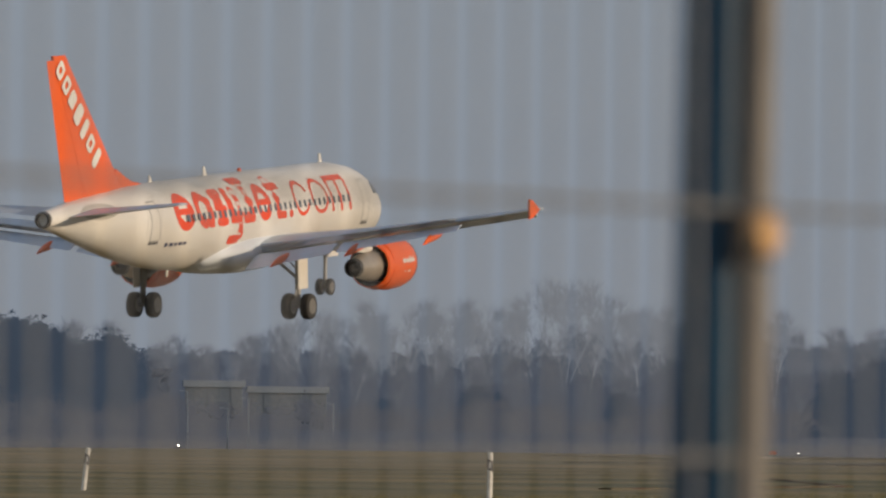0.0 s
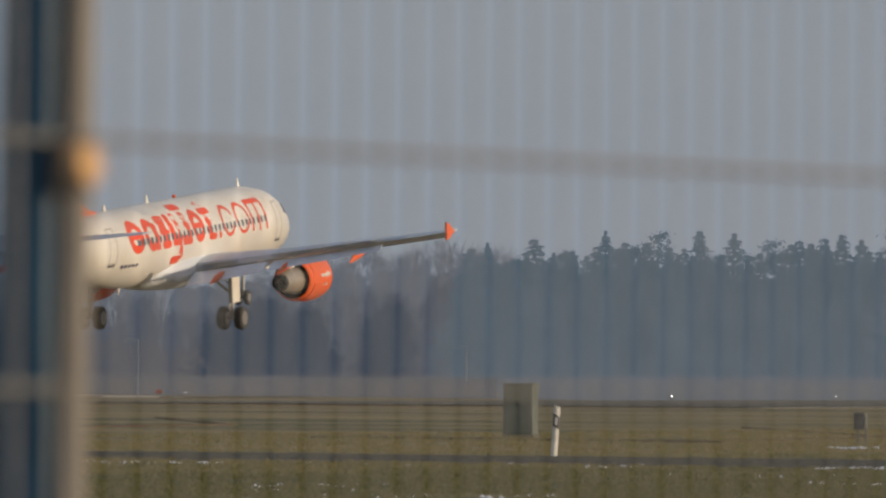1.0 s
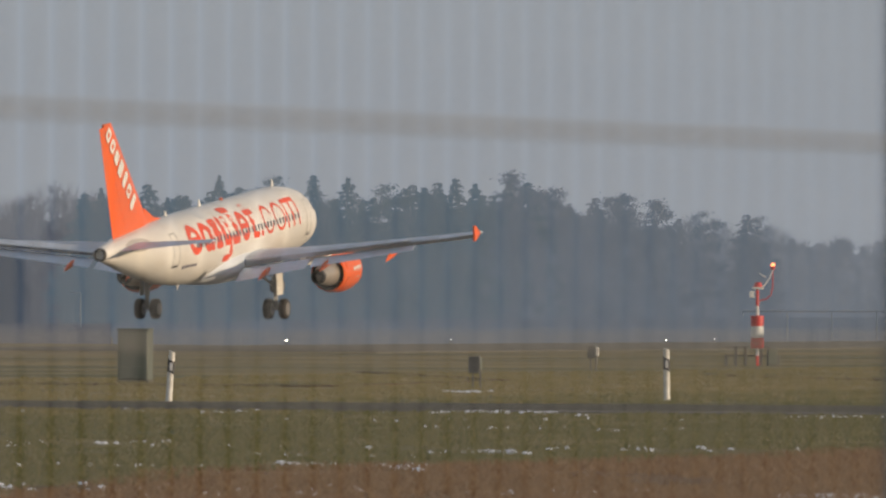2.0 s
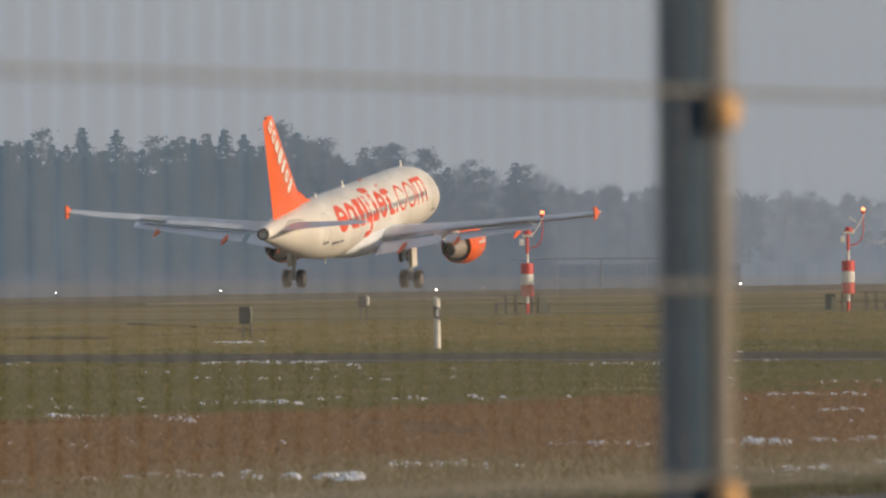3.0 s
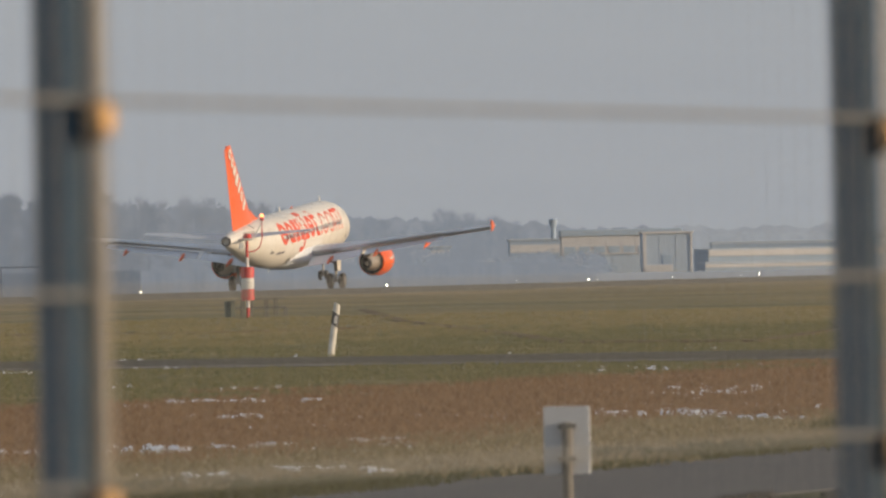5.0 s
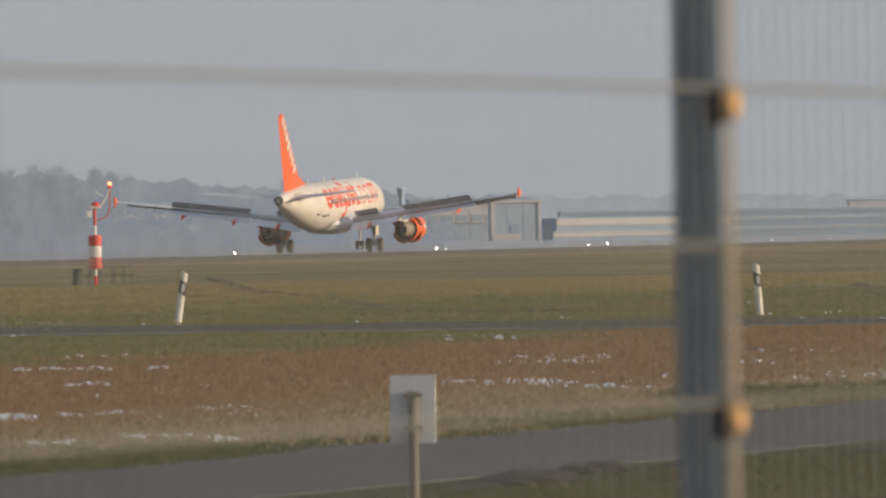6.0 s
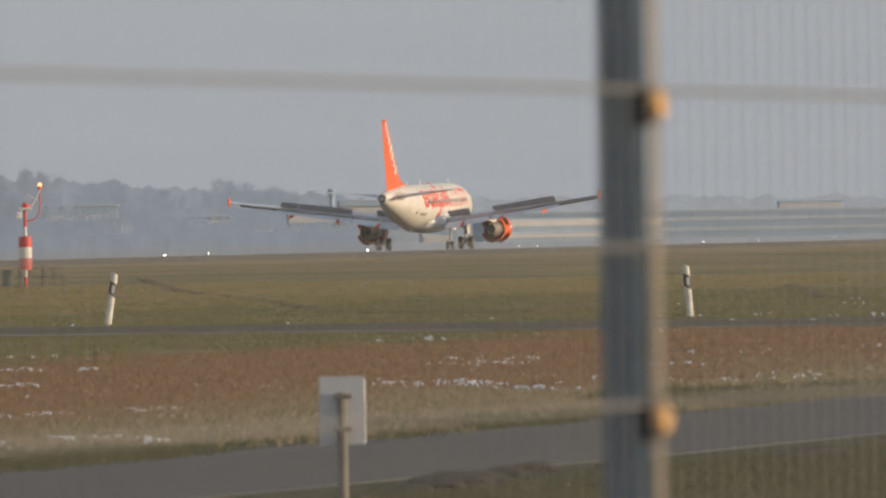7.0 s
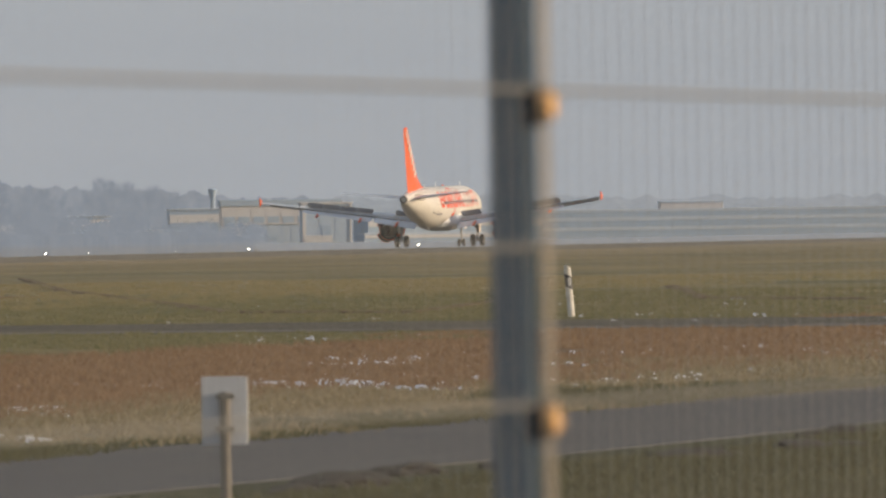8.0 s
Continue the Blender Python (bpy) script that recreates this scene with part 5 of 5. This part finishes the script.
# the evergreens glow too, in a darker haze blue
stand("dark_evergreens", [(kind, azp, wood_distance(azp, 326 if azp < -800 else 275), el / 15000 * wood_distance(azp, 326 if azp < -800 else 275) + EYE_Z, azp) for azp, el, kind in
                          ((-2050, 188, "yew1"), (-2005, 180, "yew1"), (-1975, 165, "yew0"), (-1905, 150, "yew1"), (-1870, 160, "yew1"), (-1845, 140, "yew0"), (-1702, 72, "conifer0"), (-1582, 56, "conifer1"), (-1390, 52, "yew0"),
                           (-1225, 78, "yew0"), (-1190, 64, "yew0"), (-970, 66, "yew0"), (-515, 128, "yew0"), (-440, 112, "yew0"), (-585, 105, "yew0"), (-287, 122, "yew1"), (-320, 96, "yew1"))], (0.062, 0.080, 0.108), "dark dense evergreens in glowing haze blue before the wood")


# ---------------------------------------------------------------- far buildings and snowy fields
# distance haze is put into these base colours, which makes them blue and flat
HALLWALL = mat("haze_grey_cladding", (0.43, 0.525, 0.65), 0.8, vary=0.06, scale=0.2)
HALLDARK = mat("haze_blue_cladding", (0.355, 0.455, 0.59), 0.8, vary=0.06, scale=0.2)
HALLBLUE = mat("haze_blue_roofing", (0.37, 0.465, 0.58), 0.8, vary=0.06, scale=0.2)
ROOFING = mat("hazed_snowy_roofing", (0.48, 0.56, 0.66), 0.85, vary=0.08, scale=0.2)
HUTROOF = mat("haze_pale_blue_grey", (0.215, 0.255, 0.305), 0.85, vary=0.1, scale=0.3)
HUT = mat("hazed_dull_render", (0.135, 0.165, 0.205), 0.85, vary=0.1, scale=0.3)
FARGLASS = mat("hazed_window_glass", (0.38, 0.47, 0.58), 0.5, vary=0.1, scale=0.3)
GLEAM = mat("hazed_cream_cladding", (0.60, 0.60, 0.62), 0.7, vary=0.06, scale=0.2)


def build_hall(name, azp, d, width, depth, h, rz, wall, label, bays=6, band=True, roof_gear=0, roof=None, glass=None, fascia=None, thick=0.25):
    x, y = at_az(azp, d)
    ob = empty(name, pose(x, y, 0, 0, 0, rz), label, "building", "far airport buildings")
    w = part("wall", boxed(-width / 2, width / 2, -depth / 2, depth / 2, -0.2, h, bevel=0.05), wall, ob)
    eave = 0.04 if width > 20 else 0.2
    part("roof", boxed(-width / 2 - eave, width / 2 + eave, -depth / 2 - eave, depth / 2 + eave, h, h + thick, bevel=0.03), roof or ROOFING, ob)
    if fascia:
        part("fascia", boxed(-width / 2 + 0.02, width / 2 - 0.02, -depth / 2 - 0.10, -depth / 2 - 0.045, h * fascia[0], h * fascia[1], bevel=0.02), GLEAM, w, "warm cream fascia")
    me = None
    bw = width / bays
    for i in range(bays):
        cx = -width / 2 + (i + 0.5) * bw
        if band:
            m = Matrix.Translation((cx, -depth / 2 - 0.03, h * 0.62))
            if me is None:
                o = part("window", boxed(-bw * 0.38, bw * 0.38, -0.04, 0.04, -h * 0.12, h * 0.12, bevel=0.02), glass or FARGLASS, w)
                o.matrix_basis = m
                me = o.data
            else:
                shared("window", me, w, m)
        part("pilaster", boxed(cx - bw / 2 - 0.06, cx - bw / 2 + 0.06, -depth / 2 - 0.03, -depth / 2, 0, h, bevel=0.02), wall, w)
    part("door", boxed(-width * 0.1, width * 0.08, -depth / 2 - 0.08, -depth / 2, 0, h * 0.5, bevel=0.02), glass or HALLDARK, w)
    for k in range(roof_gear):
        cx = -width * 0.35 + width * 0.7 * k / max(1, roof_gear - 1)
        part("roof_unit", boxed(cx - 0.8, cx + 0.8, -1, 1, h + 0.45, h + 1.5, bevel=0.1), ROOFING, ob)
    return ob


for azp, d, width, h in ((-1690, 683, 4.6, 4.9), (-1560, 690, 6.3, 4.5), (-1790, 700, 2.0, 6.0)):
    build_hall("low_house", azp, d, width, 2.5, h, 8, HUT, "low pale flat-roofed building among the trees", 5, roof=HUTROOF, glass=HUT, thick=0.55)
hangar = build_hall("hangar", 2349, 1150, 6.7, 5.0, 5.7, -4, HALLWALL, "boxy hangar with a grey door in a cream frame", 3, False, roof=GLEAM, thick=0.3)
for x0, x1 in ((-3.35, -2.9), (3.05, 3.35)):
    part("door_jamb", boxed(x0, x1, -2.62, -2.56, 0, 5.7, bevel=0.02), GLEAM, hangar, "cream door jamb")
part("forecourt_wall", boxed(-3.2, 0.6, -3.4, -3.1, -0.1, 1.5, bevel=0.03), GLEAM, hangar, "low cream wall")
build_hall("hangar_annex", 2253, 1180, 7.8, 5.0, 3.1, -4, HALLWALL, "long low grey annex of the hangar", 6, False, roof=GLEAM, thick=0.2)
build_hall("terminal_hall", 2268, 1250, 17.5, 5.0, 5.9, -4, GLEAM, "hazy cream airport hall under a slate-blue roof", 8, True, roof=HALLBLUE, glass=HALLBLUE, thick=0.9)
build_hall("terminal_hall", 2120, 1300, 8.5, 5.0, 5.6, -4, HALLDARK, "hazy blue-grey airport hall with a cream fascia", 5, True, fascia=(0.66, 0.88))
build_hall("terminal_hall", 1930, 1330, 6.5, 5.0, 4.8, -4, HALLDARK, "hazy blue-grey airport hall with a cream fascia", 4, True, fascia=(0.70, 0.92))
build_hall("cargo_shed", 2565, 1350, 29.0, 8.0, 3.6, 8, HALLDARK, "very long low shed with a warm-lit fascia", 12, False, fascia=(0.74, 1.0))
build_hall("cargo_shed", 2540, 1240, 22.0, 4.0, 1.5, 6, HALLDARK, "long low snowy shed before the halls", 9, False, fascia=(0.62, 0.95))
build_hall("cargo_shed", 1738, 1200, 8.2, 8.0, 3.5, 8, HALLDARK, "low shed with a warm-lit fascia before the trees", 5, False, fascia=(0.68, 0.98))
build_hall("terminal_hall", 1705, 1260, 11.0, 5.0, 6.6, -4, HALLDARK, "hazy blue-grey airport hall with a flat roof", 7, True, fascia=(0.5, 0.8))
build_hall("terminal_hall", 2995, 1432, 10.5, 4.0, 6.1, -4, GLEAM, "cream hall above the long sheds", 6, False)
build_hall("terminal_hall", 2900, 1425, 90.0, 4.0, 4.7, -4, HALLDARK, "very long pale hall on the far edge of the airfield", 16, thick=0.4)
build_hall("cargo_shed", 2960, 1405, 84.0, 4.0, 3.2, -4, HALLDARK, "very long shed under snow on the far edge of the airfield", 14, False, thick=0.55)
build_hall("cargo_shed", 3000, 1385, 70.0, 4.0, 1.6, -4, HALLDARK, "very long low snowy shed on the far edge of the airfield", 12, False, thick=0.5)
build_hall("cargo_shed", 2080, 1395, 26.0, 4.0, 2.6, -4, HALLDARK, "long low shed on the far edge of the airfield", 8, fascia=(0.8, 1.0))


def build_pole(azp, d, h):
    x, y = at_az(azp, d)
    ob = empty("light_pole", pose(x, y, 0), "slim pale steel light pole with a short arm", "light pole", "light poles beyond the runway")
    part("shaft", rods(((0, 0, -0.1), (0, 0, h), 0.06, 0.04), seg=8), HUTROOF, ob)
    part("arm", rods(((0, 0, h - 0.05), (-0.5, 0, h), 0.025), seg=6), HUTROOF, ob)
    part("lamp_head", boxed(-0.62, -0.32, -0.08, 0.08, h - 0.03, h + 0.05, bevel=0.02), HUTROOF, ob)


for azp, d, h in ((-157, 560, 3.4), (-738, 520, 3.6), (-1736, 660, 4.5), (-1665, 660, 3.2), (-1628, 660, 4.0), (-1478, 660, 3.6)):
    build_pole(azp, d, h)
# control tower, far, in the cladding with the haze painted in
x, y = at_az(2150, 1430)
tower = empty("control_tower", pose(x, y, 0), "far pale control tower in the haze", "tower")
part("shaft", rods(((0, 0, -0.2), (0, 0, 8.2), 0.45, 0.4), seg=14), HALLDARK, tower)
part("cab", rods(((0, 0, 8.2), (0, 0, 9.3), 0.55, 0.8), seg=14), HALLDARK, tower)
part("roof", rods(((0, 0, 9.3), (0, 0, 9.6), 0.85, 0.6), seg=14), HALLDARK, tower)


def build_barrier(a0, a1, d, h):
    """A long pale rail on posts beyond the runway."""
    ob = empty("rail_barrier", pose(0, 0, 0), "long pale rail on slim posts before the misty wood", "barrier", "rail barriers beyond the runway")
    n = max(2, int((a1 - a0) / 70))
    pts = [at_az(a0 + (a1 - a0) * i / n, d) for i in range(n + 1)]
    for x, y in pts:
        part("post", rods(((x, y, -0.1), (x, y, h), 0.045), seg=8), HUTROOF, ob)
    for p, q in zip(pts, pts[1:]):
        part("rail", rods(((*p, h), (*q, h), 0.05), seg=8), HUTROOF, ob)


build_barrier(1015, 1330, 640, 2.3)


def build_guidance_sign(azp, d):
    x, y = at_az(azp, d)
    ob = empty("guidance_sign", pose(x, y, 0, 0, 0, -10), "low orange-red airfield guidance sign on short legs", "airfield sign", "guidance signs by the runway")
    for px in (-0.16, 0.16):
        part("leg", rods(((px, 0, -0.02), (px, 0, 0.12), 0.03)), RACK, ob)
    part("panel", boxed(-0.24, 0.24, -0.05, 0.05, 0.10, 0.36, bevel=0.02), LETTER, ob, "orange-red panel")


for azp, d in ((-450, 600), (-217, 600), (-700, 600)):
    build_guidance_sign(azp, d)


# ---------------------------------------------------------------- snow, molehills, grass
def belt(x, y):
    return 0.454 * y - 0.891 * x


def heap_mesh(name, spots, material, seed):
    rng = random.Random(seed)
    verts, faces = [], []
    for x, y, rx, ry, h in spots:
        n = 11
        base = len(verts)
        verts.append((x, y, h))
        for f, z in ((0.55, 0.72), (1.0, -0.01)):
            for k in range(n):
                a = k * math.tau / n
                r = f * rng.uniform(0.6, 1.25)
                verts.append((x + rx * r * math.cos(a), y + ry * r * math.sin(a), h * z * rng.uniform(0.6, 1.2) if z > 0 else z))
        for k in range(n):
            j = (k + 1) % n
            faces.append((base, base + 1 + k, base + 1 + j))
            faces.append((base + 1 + k, base + 1 + n + k, base + 1 + n + j, base + 1 + j))
    me = bpy.data.meshes.new(name)
    me.from_pydata(verts, [], faces)
    me.materials.append(material)
    for p in me.polygons:
        p.use_smooth = True
    return new(name, me)


rng = random.Random(77)
spots = []
# drifts of old snow left in the lee of the belts: from, to
DRIFTS = ((1.3, 94.9, 3.1, 93.9), (0.5, 65.8, 1.2, 65.6), (1.4, 67.7, 3.3, 66.9), (3.6, 70.3, 4.7, 69.8), (5.5, 77.6, 6.5, 77.0), (7.3, 78.2, 8.2, 77.7), (6.4, 66.3, 7.3, 65.8), (3.2, 104.4, 4.6, 103.5),
          (10.4, 106.4, 12.7, 106.0), (9.6, 94.6, 10.6, 95.2), (13.6, 91.5, 14.9, 91.9), (16.4, 104.0, 17.6, 104.8), (7.2, 78.9, 9.9, 77.9), (6.5, 66.6, 7.3, 66.8), (17.1, 108.2, 18.6, 108.2), (7.7, 69.3, 8.4, 69.5), (9.4, 79.5, 10.1, 80.0))
for x0, y0, x1, y1 in DRIFTS:
    for _ in range(int(14 + 26 * math.hypot(x1 - x0, y1 - y0))):
        u = rng.random()
        if noise.noise((x0 + u * (x1 - x0) * 3.0, y0, 7.0)) < rng.uniform(-0.5, 0.35):
            continue
        spots.append((x0 + (x1 - x0) * u + rng.gauss(0, 0.05), y0 + (y1 - y0) * u + rng.gauss(0, 0.55), rng.uniform(0.04, 0.17), rng.uniform(0.12, 0.5), rng.uniform(0.028, 0.056)))
# single flecks between them
while len(spots) < 1500:
    az = rng.uniform(-0.07, 0.27)
    d = 56 * (200 / 56) ** rng.random()
    x, y = d * math.sin(az), d * math.cos(az)
    w = belt(x, y)
    dens = 0.7 if 24 < w < 46 else 0.25 if 46 <= w < 62 else 0.0
    if noise.noise((x * 0.10, y * 0.14, 2.0)) + rng.uniform(-0.15, 0.15) < 0.16 or rng.random() > dens:
        continue
    for _ in range(rng.randint(1, 4)):
        spots.append((x + rng.gauss(0, 0.35), y + rng.gauss(0, 0.5), rng.uniform(0.02, 0.09), rng.uniform(0.08, 0.35), rng.uniform(0.022, 0.042)))
for cx, cy, n, sx in ((6.6, 192.6, 24, 0.30), (5.5, 150.0, 24, 0.7), (11.5, 143.0, 18, 0.6), (-4.0, 152.0, 16, 1.5), (0.5, 150.0, 14, 1.6), (-7.5, 152.0, 12, 0.8)):
    for _ in range(n):
        spots.append((cx + rng.gauss(0, sx), cy + rng.gauss(0, 0.8), rng.uniform(0.05, 0.18), rng.uniform(0.15, 0.5), rng.uniform(0.025, 0.045)))
tagged(heap_mesh("snow_patches", spots, SNOW, 4), "thin white patches of old snow in the grass", "snow", kind="stuff")

for x, y, s in ((8.65, 54.4, 1.0), (8.9, 54.9, 0.8), (9.67, 57.3, 0.7), (9.4, 56.8, 0.6), (11.9, 59.0, 0.9), (12.2, 59.3, 0.7), (13.17, 60.9, 0.9), (13.5, 61.0, 0.7), (14.6, 66.0, 0.7), (14.2, 65.2, 0.5), (10.4, 57.9, 0.6), (8.2, 53.2, 0.6)):
    bm = bmesh.new()
    bmesh.ops.create_icosphere(bm, subdivisions=3, radius=1.0)
    for v in bm.verts:
        v.co *= 1 + 0.35 * noise.noise(v.co * 2.2 + Vector((x * 7, y, 0)))
        v.co = Vector((v.co.x * 0.30 * s, v.co.y * 0.34 * s, max(-0.02, v.co.z * 0.11 * s)))
    o = part("molehill", bm, EARTH)
    o.location = (x, y, 0)
    tagged(o, "small dark heap of loose earth on the verge", "molehill", "molehills on the verge")


def grass_material(name, a, b, c):
    m = bpy.data.materials.new(name)
    m.use_nodes = True
    n, l = m.node_tree.nodes, m.node_tree.links
    geo = n.new("ShaderNodeNewGeometry")
    ramp = n.new("ShaderNodeValToRGB")
    ramp.color_ramp.elements[0].color = (*a, 1)
    ramp.color_ramp.elements[1].color = (*b, 1)
    ramp.color_ramp.elements.new(0.5).color = (*c, 1)
    l.new(geo.outputs["Random Per Island"], ramp.inputs[0])
    p = n["Principled BSDF"]
    l.new(ramp.outputs[0], p.inputs["Base Color"])
    p.inputs["Roughness"].default_value = 0.85
    p.inputs["Specular IOR Level"].default_value = 0.15
    return m


BLADE_GREEN = grass_material("green_blades", (0.096, 0.100, 0.042), (0.215, 0.192, 0.096), (0.142, 0.142, 0.060))
BLADE_VERGE = grass_material("dark_verge_blades", (0.042, 0.048, 0.018), (0.105, 0.098, 0.045), (0.064, 0.068, 0.026))
BLADE_BROWN = grass_material("rust_brown_blades", (0.150, 0.088, 0.046), (0.290, 0.205, 0.120), (0.218, 0.136, 0.072))
BLADE_STRAW = grass_material("straw_blades", (0.215, 0.178, 0.108), (0.330, 0.280, 0.185), (0.180, 0.155, 0.088))
BLADE_OLIVE = grass_material("olive_blades", (0.178, 0.164, 0.074), (0.290, 0.242, 0.130), (0.222, 0.194, 0.092))


def on_road(x, y):
    w = belt(x, y)
    if 16.6 < w < 21.4:
        return True
    yc = 164.5 - (x + 5) * 0.56 if x > -5 else 164.5 - (x + 5) * 0.5
    return abs(y - yc + 1) < 8.6


def sow(name, material, w0, w1, n, size, label, far=230.0):
    rng = np.random.default_rng(len(name) + n)
    verts, faces = [], []
    k = 0
    tries = 0
    while k < n and tries < n * 30:
        tries += 1
        az = rng.uniform(-0.10, 0.29)
        d = 44 * (far / 44) ** rng.random()
        x, y = d * math.sin(az), d * math.cos(az)
        w = belt(x, y) + 3.5 * noise.noise((x * 0.16, y * 0.16, 5.0))
        if not w0 < w < w1 or on_road(x, y):
            continue
        if noise.noise((x * 0.5, y * 0.25, 1.0)) < rng.uniform(-0.6, 0.35):
            continue
        s = size * rng.uniform(0.5, 1.4) * 0.9
        for _ in range(5):
            a = rng.uniform(0, math.tau)
            bx, by = x + rng.normal(0, 0.10), y + rng.normal(0, 0.18)
            lean = rng.normal(0, 0.9) * s
            ww = 0.010 + 0.00008 * d
            i = len(verts)
            verts += [(bx - ww, by, -0.01), (bx + ww, by, -0.01), (bx + lean, by + rng.normal(0, 0.3) * s, s)]
            faces.append((i, i + 1, i + 2))
        k += 1
    me = bpy.data.meshes.new(name)
    me.from_pydata(verts, [], faces)
    me.materials.append(material)
    tagged(new(name, me), label, "grass", kind="stuff")


sow("mown_grass", BLADE_VERGE, 5, 23.5, 15000, 0.07, "short green winter grass on the verge")
sow("straw_grass", BLADE_STRAW, 22.5, 28.5, 11000, 0.075, "pale straw-coloured dead grass")
sow("brown_sedge", BLADE_BROWN, 27, 40, 26000, 0.075, "rust-brown dead sedge")
sow("meadow_grass", BLADE_GREEN, 39, 75, 22000, 0.07, "olive green winter meadow grass")
sow("rough_grass", BLADE_OLIVE, 66, 110, 12000, 0.08, "dull olive rough grass", 300.0)


# ---------------------------------------------------------------- what moves
FLIGHT = [  # seconds, x, y, z, heading, pitch, bank
    (0.0, -42.08, 373.34, 10.93, 19.04, 4.76, 0.44),
    (0.5, -31.08, 397.30, 9.28, 19.32, 4.86, 0.51),
    (1.0, -19.73, 421.56, 8.16, 19.57, 5.27, -0.21),
    (1.2, -15.36, 431.36, 7.74, 19.67, 5.47, -0.32),
    (2.5, 13.74, 496.68, 5.31, 20.22, 6.58, 0.30),
    (3.0, 25.43, 522.65, 4.89, 20.39, 6.64, 0.69),
    (3.5, 36.35, 549.17, 4.57, 20.54, 6.42, 0.81),
    (4.0, 48.17, 576.28, 4.54, 20.68, 5.90, 0.36),
    (4.5, 59.29, 604.03, 4.36, 20.79, 5.12, -0.03),
    (5.0, 70.98, 632.47, 4.20, 20.88, 4.14, -0.30),
    (5.2, 75.61, 644.05, 4.20, 20.91, 3.72, -0.30),
    (6.5, 105.35, 722.39, 4.20, 21.03, 1.10, -0.30),
    (7.0, 117.22, 754.05, 4.20, 21.04, 0.80, -0.30),
    (7.5, 128.68, 786.64, 4.20, 21.03, 0.80, -0.30),
    (8.0, 140.82, 820.20, 4.20, 21.00, 0.80, -0.30),
]


def flight(x, y, z, heading, pitch, bank):
    return Matrix.Translation((x, y, z)) @ Matrix.Rotation(radians(-heading), 4, "Z") @ Matrix.Rotation(radians(pitch), 4, "X") @ Matrix.Rotation(radians(bank), 4, "Y")


def motions():
    walk(airliner, [(t, flight(*v)) for t, *v in FLIGHT])
    # the gear legs hang long in the air and settle at touchdown
    for leg in MAIN_GEAR:
        walk(leg, [(t, Matrix.Translation((0, 0, z))) for t, z in ((0.0, -0.74), (4.3, -0.74), (4.7, -0.45), (5.2, -0.24), (8.0, -0.24))])
    # spoilers rise once the wheels are down
    for panel, home in SPOILERS:
        walk(panel, [(t, home @ Matrix.Rotation(radians(a), 4, "X")) for t, a in ((0.0, 0), (5.2, 0), (5.6, -18), (6.2, -46), (8.0, -46))])
    # reverser doors swing out
    for door, home in REVERSERS:
        walk(door, [(t, home @ Matrix.Rotation(radians(a), 4, "Z")) for t, a in ((0.0, 0), (5.3, 0), (5.8, 7), (6.3, 15), (8.0, 15))])


motions()
